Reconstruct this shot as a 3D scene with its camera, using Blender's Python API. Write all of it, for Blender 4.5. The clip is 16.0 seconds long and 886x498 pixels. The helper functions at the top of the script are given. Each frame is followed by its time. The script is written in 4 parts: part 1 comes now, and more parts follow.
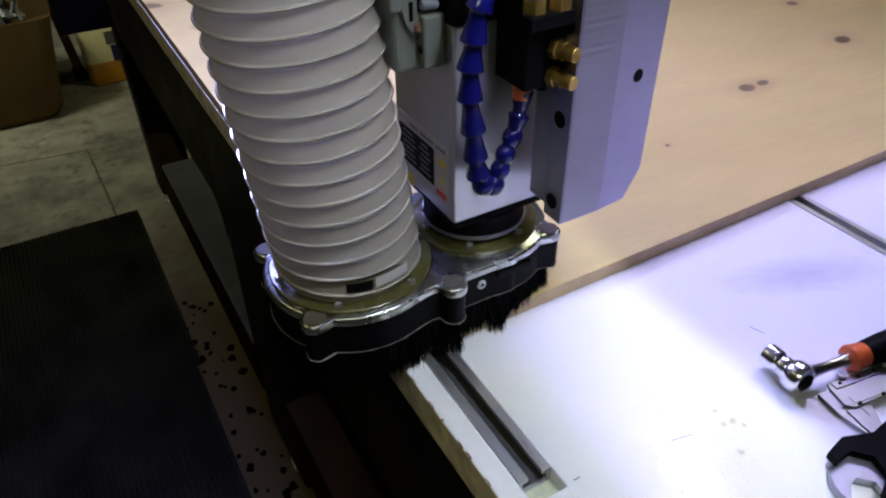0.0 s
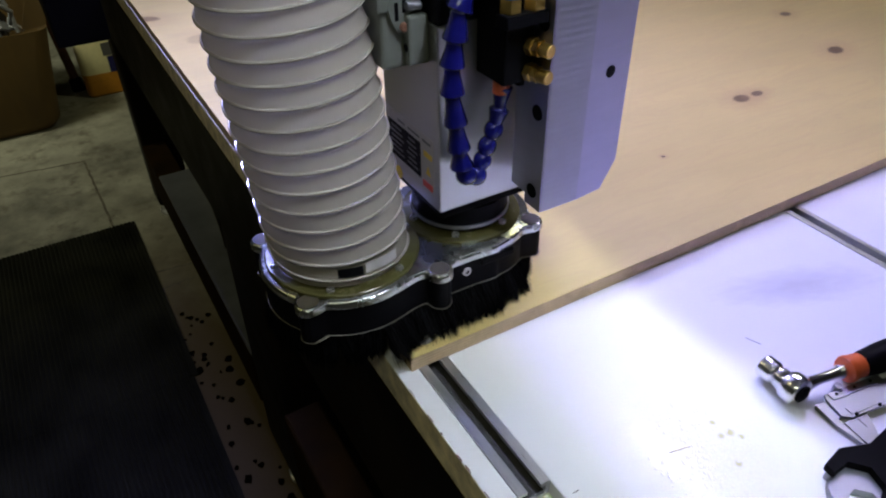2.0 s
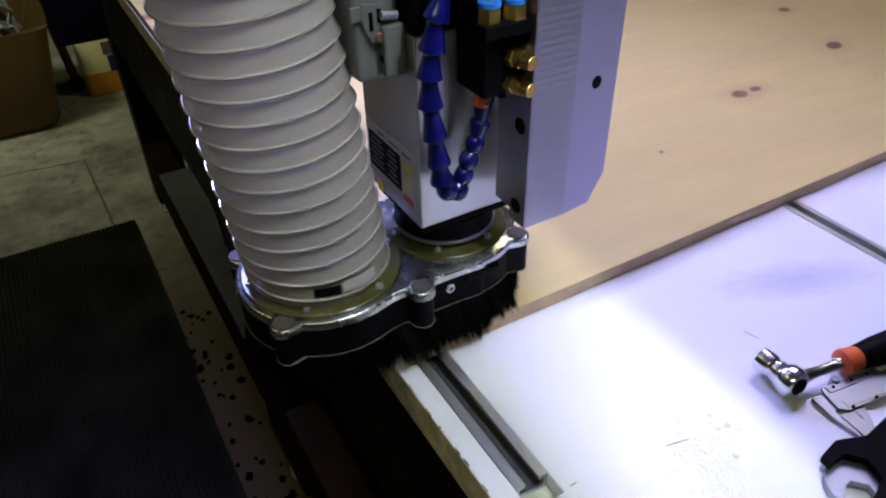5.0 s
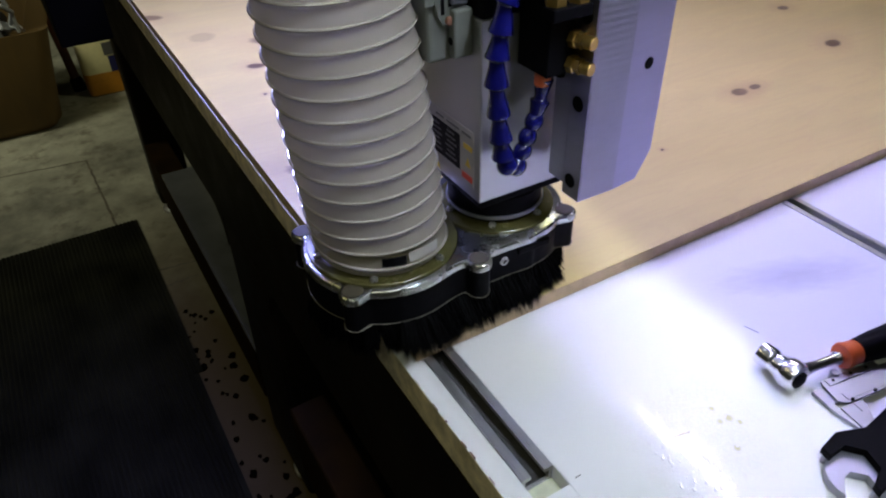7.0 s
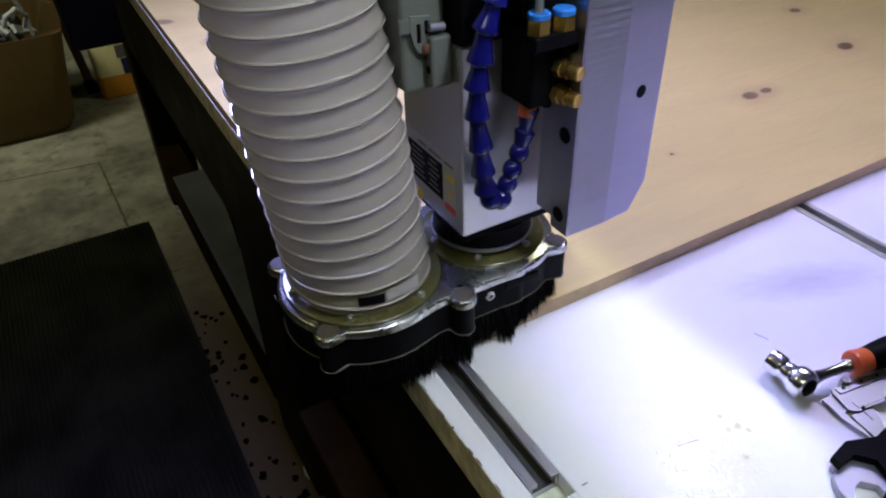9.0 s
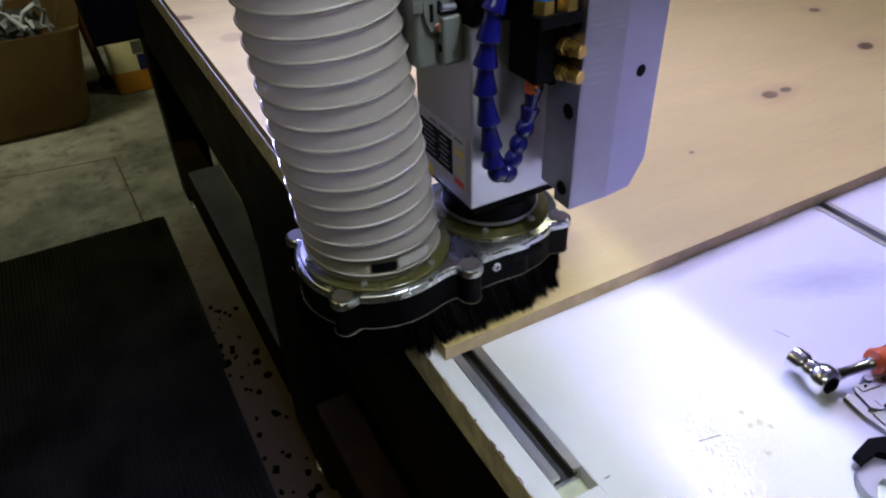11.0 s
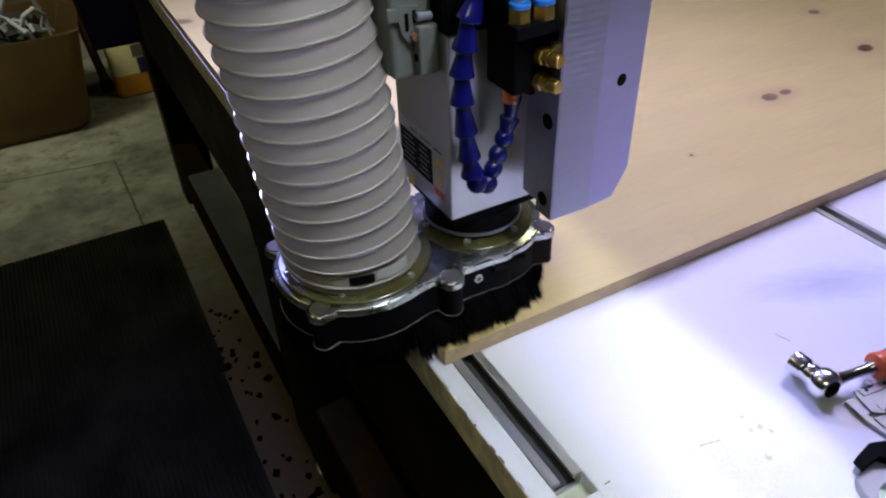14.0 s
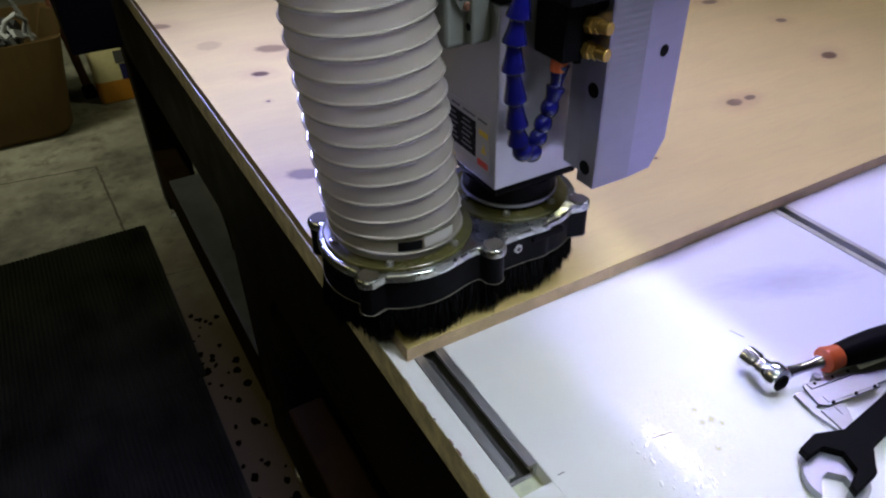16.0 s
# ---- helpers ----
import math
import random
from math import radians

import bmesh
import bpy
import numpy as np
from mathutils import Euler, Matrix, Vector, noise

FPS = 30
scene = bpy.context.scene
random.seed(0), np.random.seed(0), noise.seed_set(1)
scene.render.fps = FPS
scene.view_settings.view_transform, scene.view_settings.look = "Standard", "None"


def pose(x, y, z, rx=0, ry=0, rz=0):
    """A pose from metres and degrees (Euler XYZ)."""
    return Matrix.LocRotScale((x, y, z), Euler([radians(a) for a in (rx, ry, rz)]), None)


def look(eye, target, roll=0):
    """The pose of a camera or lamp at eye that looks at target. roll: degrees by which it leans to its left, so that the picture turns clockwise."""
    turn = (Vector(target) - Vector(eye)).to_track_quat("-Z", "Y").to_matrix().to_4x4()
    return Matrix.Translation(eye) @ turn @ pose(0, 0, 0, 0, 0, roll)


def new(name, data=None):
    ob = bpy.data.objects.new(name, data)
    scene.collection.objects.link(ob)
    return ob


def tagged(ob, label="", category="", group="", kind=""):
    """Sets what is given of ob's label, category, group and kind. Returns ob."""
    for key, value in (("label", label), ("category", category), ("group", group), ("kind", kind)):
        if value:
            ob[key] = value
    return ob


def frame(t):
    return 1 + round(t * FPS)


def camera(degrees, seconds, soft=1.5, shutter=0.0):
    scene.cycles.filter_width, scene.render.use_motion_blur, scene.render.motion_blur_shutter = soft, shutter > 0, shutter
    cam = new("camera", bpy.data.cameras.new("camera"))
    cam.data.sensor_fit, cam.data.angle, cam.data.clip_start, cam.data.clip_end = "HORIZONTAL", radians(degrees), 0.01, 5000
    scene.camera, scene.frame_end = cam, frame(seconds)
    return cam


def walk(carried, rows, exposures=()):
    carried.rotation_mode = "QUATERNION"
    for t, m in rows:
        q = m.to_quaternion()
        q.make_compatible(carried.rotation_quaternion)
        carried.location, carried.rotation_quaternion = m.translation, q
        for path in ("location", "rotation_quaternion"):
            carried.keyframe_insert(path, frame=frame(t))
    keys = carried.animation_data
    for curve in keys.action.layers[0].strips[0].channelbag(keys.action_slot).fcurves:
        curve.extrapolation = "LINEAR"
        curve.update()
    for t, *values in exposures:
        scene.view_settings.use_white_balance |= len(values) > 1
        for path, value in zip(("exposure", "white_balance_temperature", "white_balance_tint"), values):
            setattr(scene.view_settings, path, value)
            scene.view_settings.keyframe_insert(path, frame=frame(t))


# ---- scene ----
cam = camera(63.98, 16.0, soft=2.1)
# seconds, eye x y z, yaw, pitch, roll
ROWS = [
    (0.0, -0.1728, -0.3590, 0.4152, -29.66, -37.39, -0.68),
    (0.5, -0.1742, -0.3604, 0.4175, -29.52, -37.32, -0.78),
    (1.0, -0.1771, -0.3603, 0.4206, -29.87, -37.15, -0.38),
    (1.5, -0.1748, -0.3594, 0.4201, -29.60, -36.75, -0.61),
    (2.0, -0.1731, -0.3582, 0.4206, -29.98, -36.76, -0.81),
    (2.5, -0.1690, -0.3586, 0.4206, -30.21, -36.75, -0.94),
    (3.0, -0.1692, -0.3609, 0.4203, -30.59, -36.78, -0.88),
    (3.5, -0.1736, -0.3620, 0.4199, -29.78, -37.04, -1.12),
    (4.0, -0.1726, -0.3617, 0.4184, -29.89, -36.98, -0.86),
    (6.5, -0.1763, -0.3654, 0.4232, -29.88, -36.76, -1.42),
    (7.0, -0.1806, -0.3669, 0.4239, -29.90, -36.98, -1.30),
    (7.5, -0.1816, -0.3684, 0.4236, -29.39, -37.18, -1.62),
    (8.0, -0.1790, -0.3689, 0.4247, -28.88, -37.12, -1.82),
    (8.5, -0.1755, -0.3667, 0.4266, -28.94, -36.87, -1.80),
    (11.0, -0.1902, -0.3658, 0.4267, -27.92, -36.93, -1.76),
    (11.5, -0.1850, -0.3661, 0.4272, -28.50, -36.69, -1.65),
    (12.0, -0.1807, -0.3675, 0.4278, -28.55, -36.78, -1.93),
    (12.5, -0.1768, -0.3684, 0.4259, -28.02, -36.97, -2.36),
    (13.0, -0.1772, -0.3658, 0.4255, -27.90, -37.05, -2.17),
    (13.5, -0.1832, -0.3648, 0.4264, -27.64, -37.05, -2.02),
    (14.0, -0.1881, -0.3642, 0.4275, -27.87, -36.78, -1.93),
    (14.5, -0.1896, -0.3647, 0.4274, -27.72, -36.73, -1.95),
    (15.0, -0.1891, -0.3666, 0.4309, -28.04, -36.27, -1.77),
    (15.5, -0.1839, -0.3733, 0.4281, -28.71, -36.43, -1.52),
    (16.0, -0.1764, -0.3877, 0.4281, -29.10, -36.17, -1.24),
]
walk(cam, [(t, pose(x, y, z, 90 + pitch, 0, yaw) @ pose(0, 0, 0, 0, 0, roll)) for t, x, y, z, yaw, pitch, roll in ROWS],
     exposures=[(0.0, -0.10, 5750, 8.2), (16.0, -0.10, 5750, 8.2)])

# the head's travel over the bed: seconds, x, y, z
TRAVEL = [
    (0.0, 0.0000, 0.0000, 0.0000),
    (0.5, -0.0114, 0.0027, 0.0003),
    (1.0, -0.0152, 0.0168, 0.0004),
    (1.5, -0.0093, 0.0316, -0.0003),
    (2.0, 0.0093, 0.0335, -0.0002),
    (2.5, 0.0341, 0.0337, -0.0003),
    (3.0, 0.0385, 0.0108, -0.0001),
    (3.5, 0.0245, -0.0003, 0.0001),
    (4.0, -0.0022, -0.0008, -0.0001),
    (4.5, -0.0120, 0.0014, 0.0000),
    (5.0, -0.0158, 0.0153, 0.0000),
    (5.5, -0.0105, 0.0301, 0.0000),
    (6.0, 0.0076, 0.0330, 0.0000),
    (6.5, 0.0316, 0.0318, -0.0000),
    (7.0, 0.0351, 0.0202, 0.0003),
    (7.5, 0.0340, 0.0058, 0.0002),
    (8.0, 0.0266, -0.0020, -0.0001),
    (8.5, 0.0131, -0.0022, -0.0001),
    (9.0, -0.0005, -0.0019, 0.0000),
    (9.5, -0.0115, 0.0014, 0.0000),
    (10.0, -0.0164, 0.0120, 0.0000),
    (10.5, -0.0122, 0.0263, 0.0000),
    (10.8, -0.0038, 0.0304, 0.0000),
    (11.0, 0.0046, 0.0307, -0.0003),
    (11.5, 0.0306, 0.0310, -0.0005),
    (12.0, 0.0351, 0.0110, -0.0003),
    (12.5, 0.0248, -0.0020, -0.0004),
    (13.0, -0.0027, -0.0021, -0.0004),
    (13.5, -0.0176, 0.0069, 0.0001),
    (14.0, -0.0133, 0.0298, 0.0001),
    (14.5, -0.0116, 0.0300, 0.0158),
    (15.0, -0.0043, 0.0274, 0.0260),
    (15.5, 0.0509, 0.0090, 0.0253),
    (16.0, 0.0521, 0.0100, 0.0168),
]

# ---- world and lamps ----
world = bpy.data.worlds.new("world")
scene.world = world
world.use_nodes = True
world.node_tree.nodes["Background"].inputs[0].default_value = (0.9, 0.85, 0.75, 1)
world.node_tree.nodes["Background"].inputs[1].default_value = 0.0015


def area_lamp(name, at, target, sx, sy, watts, color):
    d = bpy.data.lights.new(name, "AREA")
    d.shape, d.size, d.size_y, d.energy, d.color = "RECTANGLE", sx, sy, watts, color
    ob = new(name, d)
    ob.matrix_world = look(at, target)
    return ob


# unseen fill, added to brighten the bed's left edge and the hose
area_lamp("front_left_fill", (-0.60, -0.75, 1.30), (0.02, 0.15, 0.0), 0.9, 0.20, 3.0, (1.0, 0.95, 0.62))
gantry_lamp = area_lamp("gantry_lamp", (0.15, 0.95, 0.85), (0.08, 0.50, 0.0), 0.40, 0.08, 8.5, (0.46, 0.44, 1.0))
gantry_lamp.data.spread = radians(100)
area_lamp("ceiling_tube_lamp", (2.0, 1.2, 2.3), (0.7, 0.3, 0.0), 1.5, 0.25, 18, (1.0, 0.91, 0.50))
workshop_lamp = area_lamp("workshop_lamp", (-1.3, 2.5, 1.8), (-0.40, 3.1, -0.9), 0.8, 0.3, 7.5, (1.0, 0.93, 0.62))
workshop_lamp.data.spread = radians(85)
# high fill out of view, added to warm the table's left side
area_lamp("left_fill_lamp", (-1.7, 1.1, 2.3), (-0.3, 1.1, -0.2), 1.2, 0.2, 5.5, (1.0, 0.82, 0.34))


# ---- materials ----
FLOOR_Z = -0.90


def mat(name, color, rough=0.5, metal=0.0, vary=0.15, scale=60.0, bump=0.0, bump_scale=300.0, stretch=(1, 1, 1), coat=0.0, spec=0.5, rough_vary=0.1):
    m = bpy.data.materials.new(name)
    m.use_nodes = True
    nt = m.node_tree
    b = nt.nodes["Principled BSDF"]
    b.inputs["Metallic"].default_value = metal
    b.inputs["Coat Weight"].default_value = coat
    b.inputs["Specular IOR Level"].default_value = spec
    co = nt.nodes.new("ShaderNodeTexCoord")
    mp = nt.nodes.new("ShaderNodeMapping")
    mp.inputs["Scale"].default_value = stretch
    nt.links.new(co.outputs["Object"], mp.inputs[0])
    n1 = nt.nodes.new("ShaderNodeTexNoise")
    n1.inputs["Scale"].default_value = scale
    n1.inputs["Detail"].default_value = 6
    n1.inputs["Roughness"].default_value = 0.65
    nt.links.new(mp.outputs[0], n1.inputs["Vector"])
    ramp = nt.nodes.new("ShaderNodeMapRange")
    ramp.inputs["From Min"].default_value, ramp.inputs["From Max"].default_value = 0.3, 0.7
    ramp.inputs["To Min"].default_value, ramp.inputs["To Max"].default_value = 1 - vary, 1 + vary
    nt.links.new(n1.outputs["Fac"], ramp.inputs["Value"])
    mul = nt.nodes.new("ShaderNodeMix")
    mul.data_type, mul.blend_type = "RGBA", "MULTIPLY"
    mul.inputs["Factor"].default_value = 1.0
    mul.inputs["A"].default_value = (*color, 1)
    nt.links.new(ramp.outputs[0], mul.inputs["B"])
    nt.links.new(mul.outputs["Result"], b.inputs["Base Color"])
    rr = nt.nodes.new("ShaderNodeMapRange")
    rr.inputs["From Min"].default_value, rr.inputs["From Max"].default_value = 0.3, 0.7
    rr.inputs["To Min"].default_value, rr.inputs["To Max"].default_value = max(0.02, rough - rough_vary), min(1, rough + rough_vary)
    nt.links.new(n1.outputs["Fac"], rr.inputs["Value"])
    nt.links.new(rr.outputs[0], b.inputs["Roughness"])
    if bump > 0:
        n2 = nt.nodes.new("ShaderNodeTexNoise")
        n2.inputs["Scale"].default_value = bump_scale
        n2.inputs["Detail"].default_value = 4
        nt.links.new(mp.outputs[0], n2.inputs["Vector"])
        bp = nt.nodes.new("ShaderNodeBump")
        bp.inputs["Strength"].default_value = bump
        bp.inputs["Distance"].default_value = 0.001
        nt.links.new(n2.outputs["Fac"], bp.inputs["Height"])
        nt.links.new(bp.outputs[0], b.inputs["Normal"])
    return m


def shader(m):
    return m.node_tree, m.node_tree.nodes["Principled BSDF"], m.node_tree.nodes["Mix"]


def over(nt, base, color, mask):
    """Lays a colour over the socket base where mask is 1."""
    n = nt.nodes.new("ShaderNodeMix")
    n.data_type = "RGBA"
    nt.links.new(mask, n.inputs["Factor"])
    nt.links.new(base, n.inputs["A"])
    n.inputs["B"].default_value = (*color, 1)
    return n.outputs["Result"]


def blotch(nt, coords, at, size, turn=0.0, wobble=0.35, hard=0.25, noise_scale=9.0):
    """A ragged oval mask at a place of the surface."""
    mp = nt.nodes.new("ShaderNodeMapping")
    mp.vector_type = "TEXTURE"
    mp.inputs["Location"].default_value = (*at, 0)
    mp.inputs["Rotation"].default_value = (0, 0, radians(turn))
    mp.inputs["Scale"].default_value = (*size, 1)
    nt.links.new(coords, mp.inputs[0])
    flat = nt.nodes.new("ShaderNodeVectorMath")
    flat.operation = "MULTIPLY"
    flat.inputs[1].default_value = (1, 1, 0)
    nt.links.new(mp.outputs[0], flat.inputs[0])
    ln = nt.nodes.new("ShaderNodeVectorMath")
    ln.operation = "LENGTH"
    nt.links.new(flat.outputs[0], ln.inputs[0])
    ns = nt.nodes.new("ShaderNodeTexNoise")
    ns.inputs["Scale"].default_value = noise_scale / 4
    ns.inputs["Detail"].default_value = 4
    nt.links.new(flat.outputs[0], ns.inputs["Vector"])
    ad = nt.nodes.new("ShaderNodeMath")
    ad.operation = "MULTIPLY_ADD"
    ad.inputs[1].default_value = wobble * 2
    nt.links.new(ns.outputs["Fac"], ad.inputs[0])
    nt.links.new(ln.outputs["Value"], ad.inputs[2])
    mr = nt.nodes.new("ShaderNodeMapRange")
    mr.inputs["From Min"].default_value, mr.inputs["From Max"].default_value = 1 + wobble - hard, 1 + wobble + hard
    mr.inputs["To Min"].default_value, mr.inputs["To Max"].default_value = 1, 0
    nt.links.new(ad.outputs[0], mr.inputs["Value"])
    return mr.outputs[0]


def scaled(nt, mask, k):
    n = nt.nodes.new("ShaderNodeMath")
    n.operation = "MULTIPLY"
    nt.links.new(mask, n.inputs[0])
    n.inputs[1].default_value = k
    return n.outputs[0]


SAWN = mat("sawn_sheet_edge", (0.74, 0.65, 0.41), 0.8, vary=0.40, scale=45, bump=0.6, bump_scale=180)
ALU = mat("aluminium_track", (0.55, 0.55, 0.58), 0.35, 0.9, vary=0.1, scale=80, stretch=(8, 0.4, 8))
TRACK_SHADE = mat("painted_slot_shade", (0.035, 0.034, 0.032), 0.7, 0.0, vary=0.5, scale=120, bump=0.5)
MILLED = mat("milled_aluminium", (0.44, 0.42, 0.52), 0.34, 0.9, vary=0.04, scale=20, stretch=(1, 1, 6), rough_vary=0.04)
BODY = mat("satin_spindle_steel", (0.48, 0.48, 0.47), 0.34, 0.85, vary=0.02, scale=12, rough_vary=0.02)
BLACK = mat("black_moulded_plastic", (0.003, 0.003, 0.004), 0.5, vary=0.3, scale=120, bump=0.1, spec=0.05)
BLACK_METAL = mat("black_anodised_metal", (0.003, 0.003, 0.004), 0.6, 0.0, vary=0.3, scale=90, spec=0.05)
BRISTLE = mat("black_bristle", (0.0018, 0.0018, 0.0022), 0.6, vary=0.4, scale=300, spec=0.04)
BRASS = mat("brass", (0.56, 0.38, 0.10), 0.40, 1.0, vary=0.15, scale=200)
BLUE = mat("blue_acetal", (0.006, 0.006, 0.10), 0.16, vary=0.08, scale=150, spec=0.6)
BLUE_COLLAR = mat("sky_blue_plastic", (0.03, 0.16, 0.55), 0.35, vary=0.08)
ORANGE = mat("orange_plastic", (0.66, 0.13, 0.03), 0.4, vary=0.1)
CHROME = mat("chrome_steel", (0.88, 0.88, 0.91), 0.22, 1.0, vary=0.05, scale=120, rough_vary=0.05)
STEEL = mat("satin_tool_steel", (0.34, 0.345, 0.38), 0.42, 0.9, vary=0.02, scale=60, rough_vary=0.03)
MAGNET = mat("dull_magnet", (0.065, 0.056, 0.036), 0.6, 0.0, spec=0.3, vary=0.3, scale=300)
LID = mat("machined_shoe_lid", (0.47, 0.48, 0.44), 0.27, 1.0, vary=0.10, scale=35, rough_vary=0.07, bump=0.05, bump_scale=90)
RING = mat("yellowed_clear_acrylic", (0.075, 0.070, 0.022), 0.22, vary=0.2, scale=40, spec=0.4)
ZINC = mat("zinc_screw", (0.6, 0.6, 0.58), 0.3, 0.9, vary=0.1, scale=400)
SEAM = mat("felt_seam", (0.11, 0.10, 0.075), 0.9, vary=0.4, scale=400, bump=0.5)
GREY_BOX = mat("grey_die_cast", (0.13, 0.14, 0.12), 0.5, 0.0, vary=0.08, scale=80)
STICKER = mat("white_sticker", (0.44, 0.425, 0.38), 0.5, vary=0.06)
PLATE_INK = mat("black_name_plate", (0.008, 0.008, 0.009), 0.7, vary=0.2, spec=0.1)
INK = mat("grey_print", (0.12, 0.12, 0.115), 0.5, vary=0.3, scale=500)
YELLOW = mat("yellow_sticker", (0.72, 0.52, 0.03), 0.5, vary=0.1)
RED = mat("red_sticker", (0.65, 0.07, 0.03), 0.5, vary=0.1)
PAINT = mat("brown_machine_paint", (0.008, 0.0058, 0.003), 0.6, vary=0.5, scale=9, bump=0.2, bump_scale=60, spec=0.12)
BEAM = mat("worn_brown_paint", (0.015, 0.008, 0.002), 0.8, vary=0.5, scale=14, bump=0.2, bump_scale=70, spec=0.04)
PAINT_GREY = mat("grey_blue_steel", (0.12, 0.125, 0.135), 0.38, vary=0.3, scale=12)
RUBBER = mat("black_ribbed_rubber", (0.0115, 0.0115, 0.0070), 0.55, vary=0.8, scale=7, bump=0.4, bump_scale=120, spec=0.12)
CARD = mat("brown_cardboard", (0.125, 0.075, 0.019), 0.75, vary=0.28, scale=6, stretch=(1, 1, 0.3))
JUG = mat("cloudy_polyethylene", (0.72, 0.66, 0.36), 0.4, vary=0.06)
JUICE = mat("amber_liquid", (0.55, 0.24, 0.01), 0.35, vary=0.08)
BROOM = mat("red_brown_wood", (0.10, 0.035, 0.015), 0.5, vary=0.3, scale=20)
WALL = mat("grey_wall_paint", (0.12, 0.12, 0.11), 0.8, vary=0.12, scale=3)
CRACK = mat("dirt_in_crack", (0.11, 0.095, 0.07), 0.9, vary=0.6, scale=40)
OIL = mat("black_oil", (0.003, 0.0025, 0.0015), 0.8, vary=0.2, spec=0.03)
CABLE = mat("pale_cable", (0.55, 0.57, 0.62), 0.5, vary=0.1)
LEVER_RIVET = mat("reddish_rivet", (0.22, 0.11, 0.07), 0.45, 0.5, vary=0.2)
SHELL = mat("dark_scrap", (0.03, 0.03, 0.035), 0.6, vary=0.4)
CHIP = mat("pale_wood_chip", (0.62, 0.54, 0.28), 0.7, vary=0.3, scale=200)
GRIME = mat("red_brown_grime", (0.13, 0.07, 0.05), 0.9, vary=0.5, scale=300)
WET = mat("wet_bead", (0.78, 0.785, 0.78), 0.06, vary=0.02, spec=0.8, rough_vary=0.01)
RESIN = mat("pale_green_resin", (0.55, 0.58, 0.42), 0.4, vary=0.15, scale=90)


RIB = mat("glossy_clear_rib", (0.36, 0.335, 0.28), 0.10, vary=0.05, scale=40, coat=0.35, rough_vary=0.03)


def hose_material():
    m = mat("milky_hose_plastic", (0.42, 0.388, 0.31), 0.21, vary=0.08, scale=25, spec=0.5, bump=0.14, bump_scale=60, coat=0.15, rough_vary=0.05)
    nt, b, mul = shader(m)
    out = nt.nodes["Material Output"]
    tr = nt.nodes.new("ShaderNodeBsdfTranslucent")
    tr.inputs["Color"].default_value = (0.78, 0.73, 0.62, 1)
    a = nt.nodes.new("ShaderNodeMixShader")
    a.inputs[0].default_value = 0.35
    nt.links.new(b.outputs[0], a.inputs[1])
    nt.links.new(tr.outputs[0], a.inputs[2])
    cl = nt.nodes.new("ShaderNodeBsdfTransparent")
    c = nt.nodes.new("ShaderNodeMixShader")
    c.inputs[0].default_value = 0.11
    nt.links.new(a.outputs[0], c.inputs[1])
    nt.links.new(cl.outputs[0], c.inputs[2])
    nt.links.new(c.outputs[0], out.inputs[0])
    return m


HOSE = hose_material()


def plywood_material():
    m = mat("birch_plywood_face", (0.535, 0.430, 0.155), 0.42, vary=0.10, scale=5, stretch=(0.6, 2.5, 1), bump=0.05, bump_scale=150, rough_vary=0.04)
    nt, b, mul = shader(m)
    co = nt.nodes["Texture Coordinate"].outputs["Object"]
    col = mul.outputs["Result"]
    # growth rings drawn out along the sheet
    w = nt.nodes.new("ShaderNodeTexNoise")
    w.inputs["Scale"].default_value = 4.0
    w.inputs["Detail"].default_value = 5
    w.inputs["Distortion"].default_value = 1.2
    mp = nt.nodes.new("ShaderNodeMapping")
    mp.inputs["Scale"].default_value = (0.7, 5, 1)
    nt.links.new(co, mp.inputs[0])
    nt.links.new(mp.outputs[0], w.inputs["Vector"])
    wave = nt.nodes.new("ShaderNodeMath")
    wave.operation = "MULTIPLY"
    wave.inputs[1].default_value = 60
    nt.links.new(w.outputs["Fac"], wave.inputs[0])
    sn = nt.nodes.new("ShaderNodeMath")
    sn.operation = "SINE"
    nt.links.new(wave.outputs[0], sn.inputs[0])
    mr = nt.nodes.new("ShaderNodeMapRange")
    mr.inputs["From Min"].default_value, mr.inputs["From Max"].default_value = 0.2, 1.0
    mr.inputs["To Min"].default_value, mr.inputs["To Max"].default_value = 0, 0.13
    nt.links.new(sn.outputs[0], mr.inputs["Value"])
    col = over(nt, col, (0.44, 0.29, 0.14), mr.outputs[0])
    for x, y, sx, sy, turn, k in KNOTS:
        halo = blotch(nt, co, (x, y), (sx * 2.2, sy * 2.4), turn, 0.5, 0.6)
        col = over(nt, col, (0.38, 0.24, 0.12), scaled(nt, halo, 0.45 * k))
        core = blotch(nt, co, (x, y), (sx, sy), turn, 0.3, 0.22)
        col = over(nt, col, (0.075, 0.036, 0.014), scaled(nt, core, 0.95 * k))
    nt.links.new(col, b.inputs["Base Color"])
    return m


# knots of the sheet: place, half sizes, turn, strength
KNOTS = [
    (0.858, 0.237, 0.016, 0.010, 20, 1.0), (0.604, 0.194, 0.013, 0.009, 10, 0.9), (0.634, 0.194, 0.010, 0.006, 10, 0.9),
    (0.930, 0.384, 0.011, 0.008, 15, 0.9), (0.405, 0.134, 0.0026, 0.002, 0, 1.0), (0.905, 0.522, 0.016, 0.010, 0, 0.9),
    (0.000, 0.943, 0.020, 0.012, -35, 0.7), (0.134, 0.732, 0.026, 0.016, -30, 0.7), (0.085, 0.638, 0.013, 0.009, -30, 1.0),
    (0.064, 0.536, 0.003, 0.003, 0, 1.0), (0.035, 0.318, 0.021, 0.012, -30, 0.8), (0.050, 0.800, 0.020, 0.020, 0, 0.3),
]
PLY = plywood_material()


